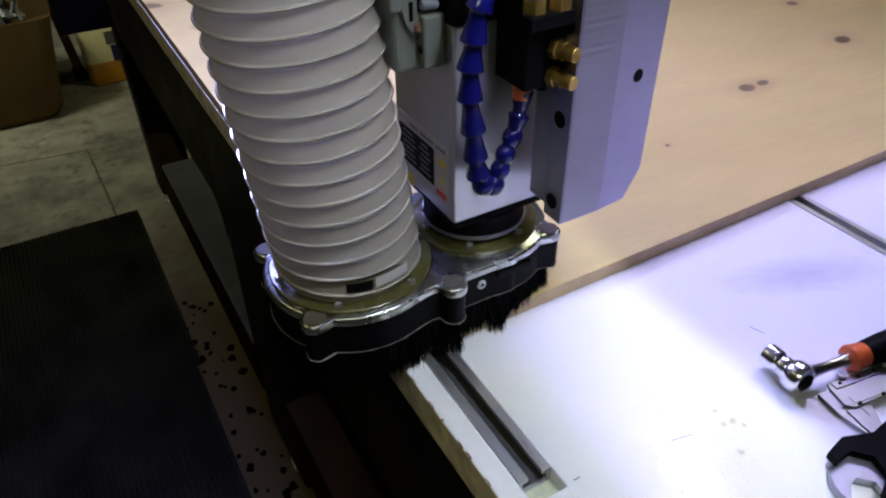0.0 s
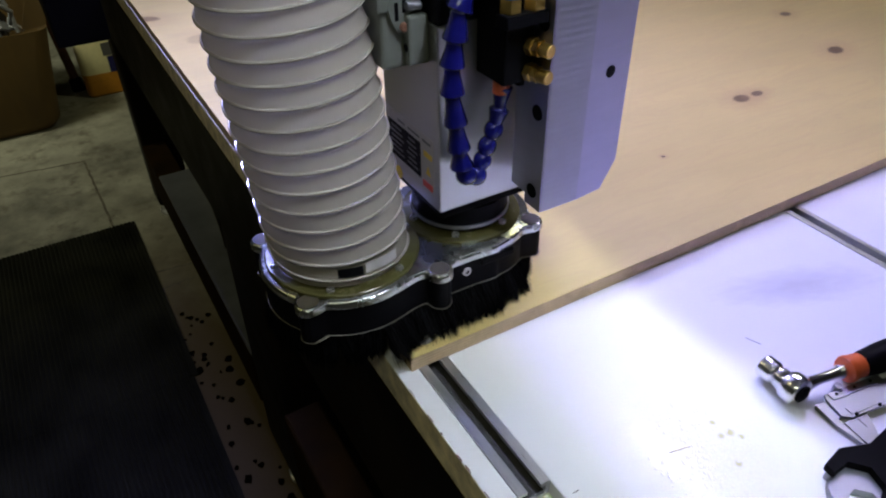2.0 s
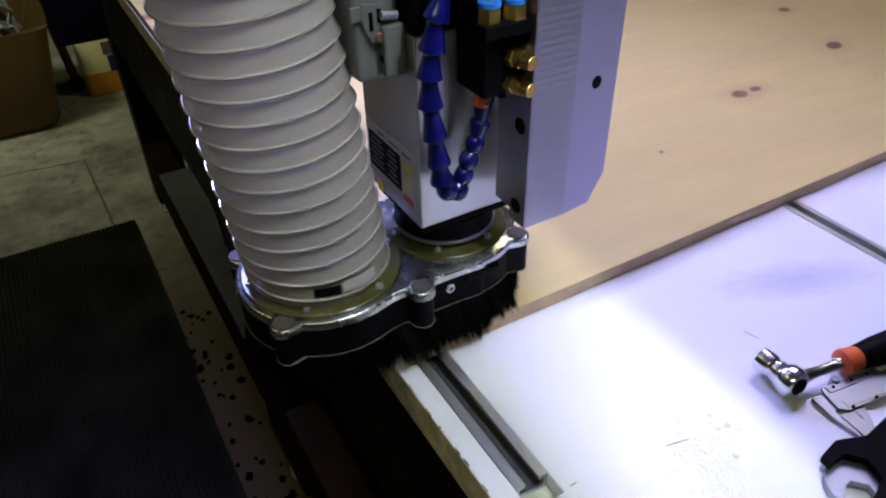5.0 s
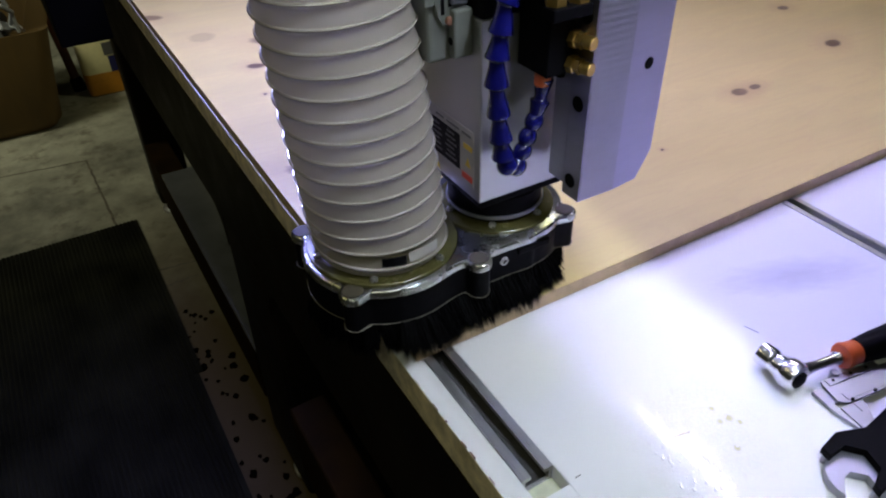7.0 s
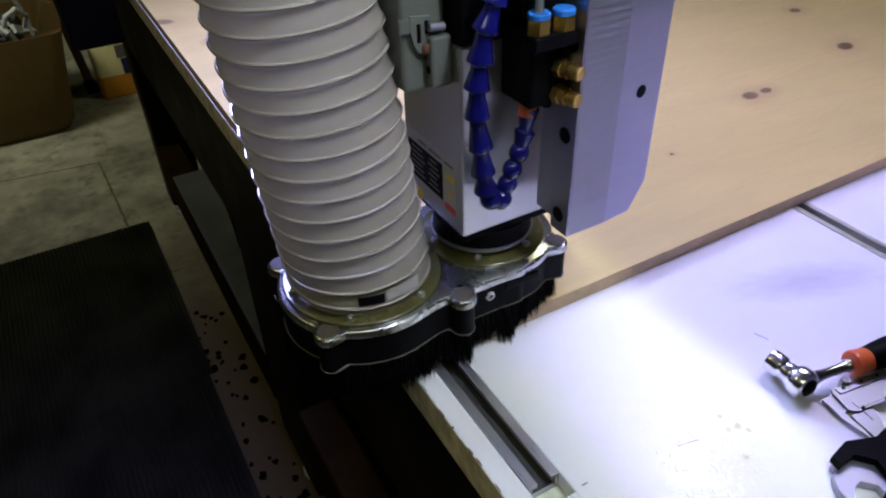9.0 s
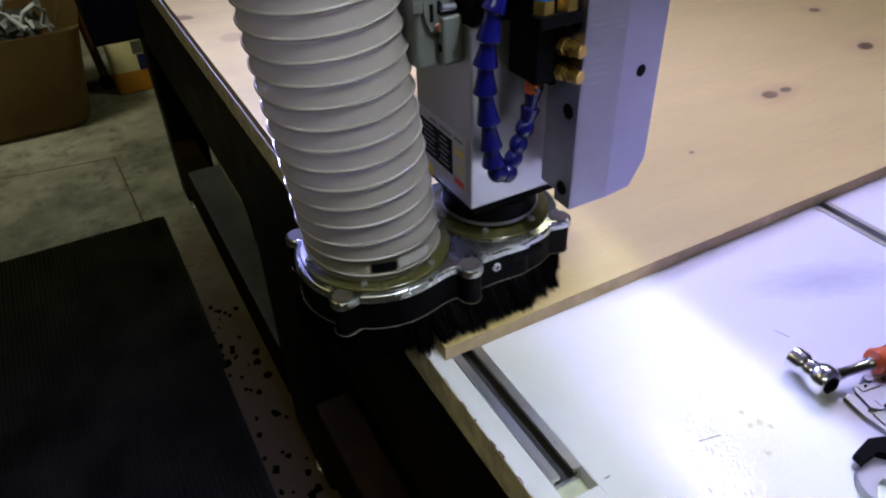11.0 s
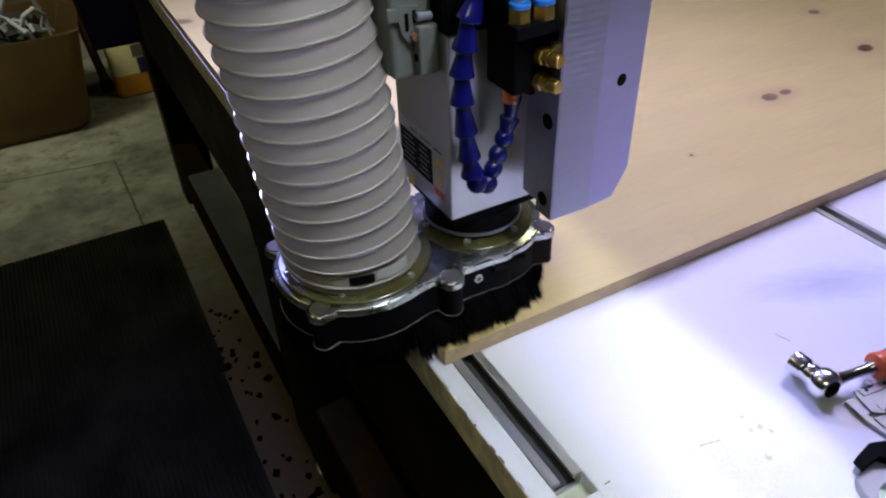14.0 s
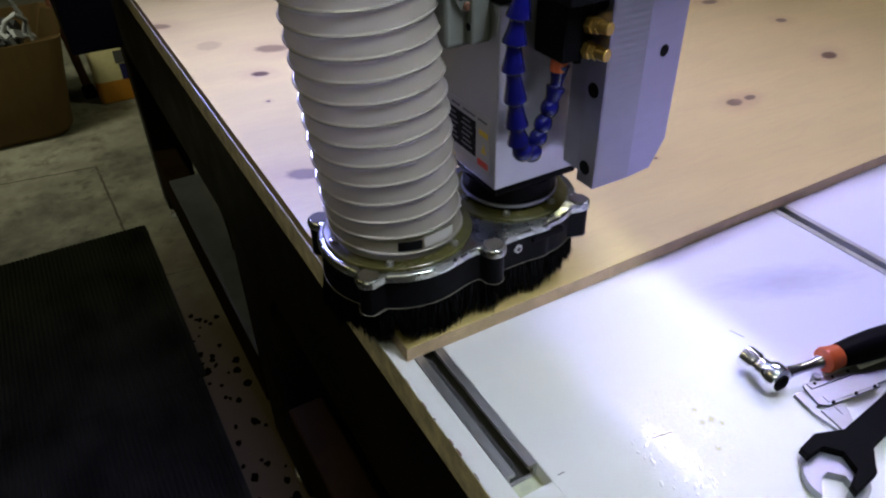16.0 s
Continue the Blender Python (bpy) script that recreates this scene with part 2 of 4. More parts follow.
def layered_edge_material():
    m = mat("plywood_cut_edge", (0.62, 0.48, 0.29), 0.75, vary=0.22, scale=60, bump=0.3, bump_scale=300)
    nt, b, mul = shader(m)
    sep = nt.nodes.new("ShaderNodeSeparateXYZ")
    nt.links.new(nt.nodes["Texture Coordinate"].outputs["Object"], sep.inputs[0])
    k = nt.nodes.new("ShaderNodeMath")
    k.operation = "MULTIPLY"
    k.inputs[1].default_value = 2 * math.pi / 0.0029
    nt.links.new(sep.outputs["Z"], k.inputs[0])
    s = nt.nodes.new("ShaderNodeMath")
    s.operation = "SINE"
    nt.links.new(k.outputs[0], s.inputs[0])
    mr = nt.nodes.new("ShaderNodeMapRange")
    mr.inputs["From Min"].default_value, mr.inputs["From Max"].default_value = -0.2, 0.6
    mr.inputs["To Min"].default_value, mr.inputs["To Max"].default_value = 0, 0.6
    nt.links.new(s.outputs[0], mr.inputs["Value"])
    nt.links.new(over(nt, mul.outputs["Result"], (0.38, 0.26, 0.14), mr.outputs[0]), b.inputs["Base Color"])
    return m


PLY_EDGE = layered_edge_material()


def bed_material():
    m = mat("white_bed_sheet", (0.76, 0.77, 0.77), 0.42, vary=0.015, scale=6, bump=0.05, bump_scale=350, rough_vary=0.02)
    nt, b, mul = shader(m)
    put = nt.nodes.new("ShaderNodeVectorMath")
    put.inputs[1].default_value = (0.8, 0.8, FLOOR_Z)
    nt.links.new(nt.nodes["Texture Coordinate"].outputs["Object"], put.inputs[0])
    co = put.outputs[0]
    col = mul.outputs["Result"]
    # a ragged violet-grey oval on the bed
    grey_patch = blotch(nt, co, (0.358, -0.088), (0.050, 0.016), -20, 0.6, 0.8)
    col = over(nt, col, (0.42, 0.41, 0.46), scaled(nt, grey_patch, 0.6))
    for x, y, r in [(0.174, -0.173, 0.003), (0.166, -0.172, 0.0022), (0.170, -0.160, 0.002), (0.178, -0.180, 0.002), (0.158, -0.195, 0.0025)]:
        col = over(nt, col, (0.42, 0.40, 0.04), scaled(nt, blotch(nt, co, (x, y), (r, r), 0, 0.4, 0.5), 0.9))
    # a film of coolant with beads
    wet = blotch(nt, co, (0.146, -0.172), (0.045, 0.040), 30, 0.7, 0.5)
    col = over(nt, col, (0.66, 0.67, 0.60), scaled(nt, wet, 0.35))
    nt.links.new(col, b.inputs["Base Color"])
    vo = nt.nodes.new("ShaderNodeTexNoise")
    vo.inputs["Scale"].default_value = 420
    vo.inputs["Detail"].default_value = 2
    nt.links.new(co, vo.inputs["Vector"])
    th = nt.nodes.new("ShaderNodeMapRange")
    th.inputs["From Min"].default_value, th.inputs["From Max"].default_value = 0.47, 0.56
    nt.links.new(vo.outputs["Fac"], th.inputs["Value"])
    drops = nt.nodes.new("ShaderNodeMath")
    drops.operation = "MULTIPLY"
    nt.links.new(wet, drops.inputs[0])
    nt.links.new(th.outputs[0], drops.inputs[1])
    nt.links.new(drops.outputs[0], b.inputs["Coat Weight"])
    b.inputs["Coat Roughness"].default_value = 0.06
    bp = nt.nodes.new("ShaderNodeBump")
    bp.inputs["Strength"].default_value = 0.45
    bp.inputs["Distance"].default_value = 0.0006
    nt.links.new(drops.outputs[0], bp.inputs["Height"])
    nt.links.new(bp.outputs[0], b.inputs["Coat Normal"])
    return m


BED = bed_material()


def floor_material():
    m = mat("worn_concrete", (0.25, 0.24, 0.185), 0.75, vary=0.60, scale=5, bump=0.3, bump_scale=60)
    nt, b, mul = shader(m)
    co = nt.nodes["Texture Coordinate"].outputs["Object"]
    n = nt.nodes.new("ShaderNodeTexNoise")
    n.inputs["Scale"].default_value = 14
    n.inputs["Detail"].default_value = 8
    n.inputs["Roughness"].default_value = 0.7
    nt.links.new(co, n.inputs["Vector"])
    mr = nt.nodes.new("ShaderNodeMapRange")
    mr.inputs["From Min"].default_value, mr.inputs["From Max"].default_value = 0.52, 0.68
    mr.inputs["To Max"].default_value = 0.85
    nt.links.new(n.outputs["Fac"], mr.inputs["Value"])
    col = over(nt, mul.outputs["Result"], (0.10, 0.085, 0.06), mr.outputs[0])
    # brown concrete along the machine, darkened to paint in the table's shade
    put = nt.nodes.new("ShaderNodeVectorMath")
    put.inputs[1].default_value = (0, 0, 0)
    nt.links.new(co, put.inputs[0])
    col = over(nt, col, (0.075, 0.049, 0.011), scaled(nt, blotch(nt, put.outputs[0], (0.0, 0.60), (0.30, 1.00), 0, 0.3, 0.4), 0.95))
    nt.links.new(col, b.inputs["Base Color"])
    return m


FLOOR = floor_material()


def ridged_material():
    """Milled face with shallow cross ridges from the cutter."""
    m = mat("cutter_marked_aluminium", (0.42, 0.41, 0.46), 0.36, 0.9, vary=0.04, scale=50, rough_vary=0.03)
    nt, b, mul = shader(m)
    co = nt.nodes["Texture Coordinate"].outputs["Object"]
    w = nt.nodes.new("ShaderNodeTexWave")
    w.bands_direction = "Z"
    w.inputs["Scale"].default_value = 62
    w.inputs["Distortion"].default_value = 0.8
    nt.links.new(co, w.inputs["Vector"])
    bp = nt.nodes.new("ShaderNodeBump")
    bp.inputs["Strength"].default_value = 0.16
    bp.inputs["Distance"].default_value = 0.0008
    nt.links.new(w.outputs["Fac"], bp.inputs["Height"])
    nt.links.new(bp.outputs[0], b.inputs["Normal"])
    return m


RIDGED = ridged_material()


# ---- building helpers ----
HEAD = Matrix.Translation((-0.00815, -0.01657, 0.01919)) @ Matrix.Scale(0.9558, 4)
CARRIED = set()


def thing(name, at, label, category, group="", head=False):
    """An empty at the thing's base; a thing of the head is drawn at its own scale and set by HEAD."""
    ob = tagged(new(name), label, category, group)
    ob.location = HEAD @ Vector(at) if head else at
    if head:
        CARRIED.add(ob.name)
    ob.empty_display_size = 0.02
    return ob


def root_of(ob):
    while ob.parent:
        ob = ob.parent
    return ob


def finish(bm, material, name, shift=(0, 0, 0), smooth=35):
    bmesh.ops.recalc_face_normals(bm, faces=bm.faces)
    me = bpy.data.meshes.new(name)
    if any(shift):
        bmesh.ops.translate(bm, vec=shift, verts=bm.verts)
    bm.to_mesh(me)
    bm.free()
    for m in material if isinstance(material, (list, tuple)) else [material]:
        me.materials.append(m)
    if smooth:
        for p in me.polygons:
            p.use_smooth = True
        me.set_sharp_from_angle(angle=radians(smooth))
    return me


def part(name, bm, material, parent, label="", smooth=35):
    """One mesh under a thing or a part; bm is in world places."""
    root = root_of(parent)
    if root.name in CARRIED:
        bmesh.ops.transform(bm, matrix=HEAD, verts=bm.verts)
    me = finish(bm, material, name, -root.location, smooth)
    ob = new(name, me)
    ob.parent = parent
    if label:
        ob["label"] = label
    return ob


def solid(name, bm, material, label, category="", kind="", smooth=35, group=""):
    ob = new(name, finish(bm, material, name, smooth=smooth))
    return tagged(ob, label, category, group, kind)


def box(x0, x1, y0, y1, z0, z1, bevel=0.0, segs=2, bm=None):
    bm = bm or bmesh.new()
    m = Matrix.LocRotScale(((x0 + x1) / 2, (y0 + y1) / 2, (z0 + z1) / 2), None, (x1 - x0, y1 - y0, z1 - z0))
    r = bmesh.ops.create_cube(bm, size=1, matrix=m)
    if bevel:
        es = list({e for v in r["verts"] for e in v.link_edges})
        bmesh.ops.bevel(bm, geom=es, offset=bevel, segments=segs, profile=0.5, affect="EDGES")
    return bm


def loops(rings, bm=None, close=True, caps=(True, True)):
    """Skin over rings of equal length."""
    bm = bm or bmesh.new()
    vs = [[bm.verts.new(p) for p in ring] for ring in rings]
    n = len(vs[0])
    for a, b in zip(vs, vs[1:]):
        for i in range(n if close else n - 1):
            j = (i + 1) % n
            bm.faces.new((a[i], a[j], b[j], b[i]))
    if caps[0]:
        bm.faces.new(vs[0][::-1])
    if caps[1]:
        bm.faces.new(vs[-1])
    return bm


def prism(outline, z0, z1, bevel=0.0, bm=None):
    """An upright slab over a flat outline."""
    if bevel <= 0:
        return loops([[(x, y, z0) for x, y in outline], [(x, y, z1) for x, y in outline]], bm)
    c = Vector((sum(p[0] for p in outline) / len(outline), sum(p[1] for p in outline) / len(outline)))
    r = max((Vector(p) - c).length for p in outline)
    k = 1 - bevel / r
    top = [tuple(c + (Vector(p) - c) * k) for p in outline]
    return loops([[(x, y, z0) for x, y in outline], [(x, y, z1 - bevel) for x, y in outline], [(x, y, z1) for x, y in top]], bm)


def lathe(profile, m=None, n=24, bm=None, caps=(True, True)):
    """Turn a profile of (radius, height) about z, set by the pose m."""
    m = m or Matrix()
    rings = [[m @ Vector((r * math.cos(2 * math.pi * i / n), r * math.sin(2 * math.pi * i / n), h)) for i in range(n)] for r, h in profile]
    return loops(rings, bm, True, caps)


def along(a, b):
    """A pose at a whose z points to b."""
    d = Vector(b) - Vector(a)
    return Matrix.Translation(a) @ d.to_track_quat("Z", "Y").to_matrix().to_4x4()


def rod(a, b, r, n=12, bm=None):
    h = (Vector(b) - Vector(a)).length
    c = min(r * 0.15, h * 0.2)
    return lathe([(r - c, 0), (r, c), (r, h - c), (r - c, h)], along(a, b), n, bm)


def tube(points, r, n=10, bm=None):
    rings = []
    pts = [Vector(p) for p in points]
    for i, p in enumerate(pts):
        d = (pts[min(i + 1, len(pts) - 1)] - pts[max(i - 1, 0)]).normalized()
        q = d.to_track_quat("Z", "Y").to_matrix()
        rings.append([p + q @ Vector((r * math.cos(2 * math.pi * k / n), r * math.sin(2 * math.pi * k / n), 0)) for k in range(n)])
    return loops(rings, bm)


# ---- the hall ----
solid("floor", box(-4, 5, -3, 7, FLOOR_Z - 0.1, FLOOR_Z), FLOOR, "worn stained grey-brown concrete workshop floor with shade painted along the machine", kind="structure", smooth=0)
solid("wall_north", box(-4.2, 5.2, 7, 7.2, FLOOR_Z, 2.6), WALL, "plain grey painted workshop wall", kind="structure", smooth=0)
solid("wall_south", box(-4.2, 5.2, -3.2, -3, FLOOR_Z, 2.6), WALL, "plain grey painted workshop wall", kind="structure", smooth=0)
solid("wall_east", box(5, 5.2, -3, 7, FLOOR_Z, 2.6), WALL, "plain grey painted workshop wall", kind="structure", smooth=0)
solid("wall_west", box(-4.2, -4, -3, 7, FLOOR_Z, 2.6), WALL, "plain grey painted workshop wall", kind="structure", smooth=0)
solid("ceiling", box(-4.2, 5.2, -3.2, 7.2, 2.6, 2.8), WALL, "plain grey workshop ceiling", kind="structure", smooth=0)


# ---- the machine table ----
T1 = (0.0095, 0.0367)
T2 = (0.4500, 0.4720)
SLOT_END = -0.156


def machine_table():
    tb = thing("machine_table", (0.8, 0.8, FLOOR_Z), "heavy brown steel router table with a white plastic bed", "machine table")
    yn, yf, xr = -0.70, 2.3, 1.45
    # white sheets between the tracks
    for x0, x1 in ((-0.0085, T1[0]), (T1[1], T2[0]), (T2[1], xr)):
        bm = box(x0, x1, yn, yf, -0.036, 0.0, 0.0012)
        if x0 < 0:
            bm.faces.ensure_lookup_table()
            for f in bm.faces:
                if f.calc_center_median().x < x0 + 0.0005:
                    f.material_index = 1
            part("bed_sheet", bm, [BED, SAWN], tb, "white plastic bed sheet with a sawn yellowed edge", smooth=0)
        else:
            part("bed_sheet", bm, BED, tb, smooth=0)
    for a, b in (T1, T2):
        part("slot_end", box(a, b, yn, SLOT_END, -0.030, -0.0004), BED, tb, smooth=0)
        part("slot_floor", box(a, b, SLOT_END, yf, -0.030, -0.0145), RESIN, tb, "pale greenish resin in the slot", smooth=0)
        w, lip = b - a, (b - a) * 0.29
        y0, y1 = SLOT_END + 0.018, yf - 0.01
        prof = [(a + .0003, -.0142), (b - .0003, -.0142), (b - .0003, .0004), (b - lip, .0004), (b - lip, -.0030), (b - .0035, -.0030), (b - .0035, -.0118),
                (a + .0035, -.0118), (a + .0035, -.0030), (a + lip, -.0030), (a + lip, .0004), (a + .0003, .0004)]
        # a dark strip paints the shade deep in the near track
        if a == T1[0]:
            part("track_shade", box(a + .0036, b - .0036, y0 + 0.002, y1 - 0.002, -.0117, -.0108), TRACK_SHADE, tb, "dark strip painted as the shade inside the track", smooth=0)
        part("t_track", loops([[(x, y0, z) for x, z in prof], [(x, y1, z) for x, z in prof]]), ALU, tb, "grey aluminium clamping track let into the bed", smooth=0)
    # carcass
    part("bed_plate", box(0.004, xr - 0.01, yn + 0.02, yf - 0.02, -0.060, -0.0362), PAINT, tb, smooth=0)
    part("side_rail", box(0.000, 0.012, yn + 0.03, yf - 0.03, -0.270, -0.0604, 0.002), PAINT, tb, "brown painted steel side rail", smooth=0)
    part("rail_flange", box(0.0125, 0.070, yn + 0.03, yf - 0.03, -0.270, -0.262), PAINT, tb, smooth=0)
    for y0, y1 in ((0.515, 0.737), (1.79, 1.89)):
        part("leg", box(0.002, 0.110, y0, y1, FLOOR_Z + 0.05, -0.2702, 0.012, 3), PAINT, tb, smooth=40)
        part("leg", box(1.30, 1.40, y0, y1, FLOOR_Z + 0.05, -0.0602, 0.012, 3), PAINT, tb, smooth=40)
        for x in (0.040, 1.35):
            foot = lathe([(0.036, FLOOR_Z), (0.036, FLOOR_Z + 0.012), (0.012, FLOOR_Z + 0.020), (0.012, FLOOR_Z + 0.0499)], pose(x, (y0 + y1) / 2, 0), 20)
            part("levelling_foot", foot, ZINC, tb, "pale metal levelling foot")
    # rounded gussets between the rail and the near leg
    for y, way in ((0.7372, 1), (0.5148, -1)):
        curve = [(y + way * 0.075 * (1 - math.sin(radians(a))), -0.2703 - 0.075 * (1 - math.cos(radians(a)))) for a in range(0, 91, 10)]
        curve.append((y, -0.2703))
        part("gusset", loops([[(0.002, p, z) for p, z in curve], [(0.010, p, z) for p, z in curve]]), PAINT, tb, smooth=0)
    for y0, y1 in ((0.7374, 1.7898), (-0.67, 0.5146)):
        part("lower_beam", box(0.000, 0.070, y0, y1, -0.760, -0.622, 0.004), BEAM, tb, "brown painted lower beam with worn edges", smooth=0)
    part("shelf", box(0.002, 0.60, 0.7376, 1.56, -0.6215, -0.614, 0.001), PAINT_GREY, tb, "grey-blue steel shelf under the table", smooth=0)
    part("shelf_board", box(0.092, 0.115, 0.90, 1.54, -0.6138, -0.575, 0.002), SAWN, tb, "pale board standing on the shelf", smooth=0)
    # ledge beside the rail
    part("side_ledge", box(-0.051, -0.0004, -0.67, 0.276, -0.350, -0.300, 0.005, 3), BEAM, tb, "brown steel ledge with worn edges", smooth=0)
    return tb


machine_table()


def plywood_sheet():
    # a notch is sawn out of the corner by the track
    out = [(0.0030, 0.0), (1.30, 0.0), (1.30, 1.80), (-0.0065, 1.80), (-0.0065, 0.0620), (0.0030, 0.0560)]
    bm = prism(out, 0.0002, 0.0146, 0.0006)
    for f in bm.faces:
        f.material_index = 0 if f.calc_center_median().z > 0.0140 else 1
    solid("plywood_sheet", bm, [PLY, PLY_EDGE], "pale birch plywood sheet with dark knots and layered edges", "plywood sheet", smooth=0)


plywood_sheet()


def gantry_side():
    g = thing("gantry_side", (-0.09, 1.45, -0.106), "black steel gantry side housing beside the table", "gantry")
    part("housing", box(-0.143, -0.040, 1.237, 1.70, -0.106, 0.55, 0.004), BLACK_METAL, g, smooth=0)
    part("bearing_arm", box(-0.0398, 0.06, 1.95, 2.02, -0.20, -0.0002 - 0.0304 - 0.03, 0.003), BLACK_METAL, g, smooth=0)


gantry_side()

# ---- the router head ----
CA, CB = (-0.012, 0.0755), (0.106, 0.0755)
LUGS = [(-0.0640, 0.0255), (0.0456, 0.0085), (0.1525, 0.0285), (-0.0665, 0.1255), (0.0456, 0.1425), (0.1525, 0.1225)]
LUG_R = 0.0112


def smooth_min(a, b, k):
    h = max(0.0, min(1.0, 0.5 + 0.5 * (b - a) / k))
    return b * (1 - h) + a * h - k * h * (1 - h)


def shoe_distance(x, y, lugs=True):
    d = min(math.hypot(x - CA[0], y - CA[1]) - 0.0712, math.hypot(x - CB[0], y - CB[1]) - 0.064)
    qx, qy = abs(x - 0.047) - 0.059, abs(y - 0.0755) - 0.0642
    d = smooth_min(d, math.hypot(max(qx, 0), max(qy, 0)) + min(max(qx, qy), 0), 0.006)
    if lugs:
        for lx, ly in LUGS:
            d = smooth_min(d, math.hypot(x - lx, y - ly) - LUG_R, 0.004)
    return d


def shoe_outline(offset, n=260, lugs=True):
    """The shoe's outline, grown by offset."""
    out = []
    for i in range(n):
        a = 2 * math.pi * i / n
        c, s = math.cos(a), math.sin(a)
        r = 0.20
        for _ in range(60):
            d = shoe_distance(0.046 + r * c, 0.0755 + r * s, lugs) - offset
            if abs(d) < 1e-5:
                break
            r -= d * 0.8
        out.append((0.046 + r * c, 0.0755 + r * s))
    return out


BODY_Z, LID_Z = 0.0200, 0.0555


def ring(points, z):
    return [(x, y, z) for x, y in points]


def dust_shoe():
    sh = thing("dust_shoe", (0.046, 0.0755, BODY_Z), "dust shoe with bright metal lid and black brush skirt", "dust shoe", head=True)
    o0, o1, o2 = shoe_outline(0.0), shoe_outline(-0.0012), shoe_outline(-0.0024)
    part("lid", loops([ring(o1, 0.0477), ring(o0, 0.0483), ring(o0, 0.0530), ring(shoe_outline(-0.0007), 0.0546), ring(o2, LID_Z)]), LID, sh, "machined metal lid with rounded lugs", smooth=40)
    bo = shoe_outline(-0.0016)
    part("skirt_body", loops([ring(bo, BODY_Z), ring(bo, 0.0476)]), BLACK, sh, "black plastic skirt body", smooth=50)
    so = shoe_outline(-0.0008)
    rnd = random.Random(4)
    part("seam", loops([[(x, y, BODY_Z - 0.0007 + rnd.uniform(-0.0006, 0.0005)) for x, y in so], ring(so, BODY_Z - 0.0001)]), SEAM, sh, "pale frayed brush seam", smooth=50)
    for x, y in LUGS:
        part("magnet", lathe([(0.0086, LID_Z + 0.0001), (0.0086, LID_Z + 0.0006)], pose(x, y, 0), 24), MAGNET, sh, "round dull dark magnet in a lug")
    for (cx, cy), r_in, r_out, start, r_s in ((CA, 0.050, 0.0660, 177, 0.0600), (CB, 0.036, 0.0555, 174, 0.0460)):
        bm = lathe([(r_in, LID_Z + 0.0001), (r_out, LID_Z + 0.0001), (r_out, LID_Z + 0.0022), (r_out - 0.001, LID_Z + 0.0030), (r_in, LID_Z + 0.0030), (r_in, LID_Z + 0.0001)], pose(cx, cy, 0), 72, caps=(False, False))
        part("clamp_ring", bm, RING, sh, "yellowish clear plastic clamp ring")
        for k in range(6):
            a = radians(start + 60 * k)
            m = pose(cx + r_s * math.cos(a), cy + r_s * math.sin(a), LID_Z + 0.0031)
            bm = lathe([(0.0034, 0), (0.0034, 0.0018), (0.0026, 0.0030), (0.0015, 0.0031), (0.0014, 0.0016)], m, 14)
            part("screw", bm, ZINC, sh, "small zinc socket screw")
    # countersunk screw in the front face
    m = Matrix.Translation((0.0750, 0.0132, 0.0372)) @ pose(0, 0, 0, 90)
    sc = part("front_screw", lathe([(0.0043, 0), (0.0043, 0.0010), (0.0037, 0.0016)], m, 20), ZINC, sh, "cross-head screw in the front")
    for w, h in ((0.0046, 0.0011), (0.0011, 0.0046)):
        part("cross_slot", box(0.0750 - w / 2, 0.0750 + w / 2, 0.0113, 0.0117, 0.0372 - h / 2, 0.0372 + h / 2), BLACK, sc, smooth=0)
    part("latch", box(0.088, 0.122, 0.0088, 0.0128, 0.0405, 0.0470, 0.001), BLACK, sh, smooth=0)
    return sh


SHOE = dust_shoe()

def tuft_mesh(seed, length):
    rnd = random.Random(seed)
    bm = bmesh.new()
    for _ in range(150):
        x, y = rnd.uniform(-0.0056, 0.0056), rnd.uniform(-0.0022, 0.0022)
        tx, ty = x * 1.15 + rnd.gauss(0, 0.0015), y * 1.6 + rnd.gauss(0, 0.0016)
        ln, w = length * rnd.uniform(0.82, 1.04) * (0.94 + 0.08 * math.sin(x * 900 + seed)), 0.00055
        a = rnd.uniform(0, 6.28)
        ring0 = [bm.verts.new((x + w * math.cos(a + k * 2.094), y + w * math.sin(a + k * 2.094), 0.0)) for k in range(3)]
        mx, my = x * 0.5 + tx * 0.5 + rnd.gauss(0, 0.0004), y * 0.5 + ty * 0.5
        ring1 = [bm.verts.new((mx + w * 0.9 * math.cos(a + k * 2.094), my + w * 0.9 * math.sin(a + k * 2.094), -ln * 0.55)) for k in range(3)]
        tip = bm.verts.new((tx, ty, -ln))
        for k in range(3):
            j = (k + 1) % 3
            bm.faces.new((ring0[k], ring0[j], ring1[j], ring1[k]))
            bm.faces.new((ring1[k], ring1[j], tip))
    box(-0.0054, 0.0054, -0.0016, 0.0016, -length * 0.68, -0.0001, bm=bm)
    return finish(bm, BRISTLE, "brush_tuft", smooth=0)


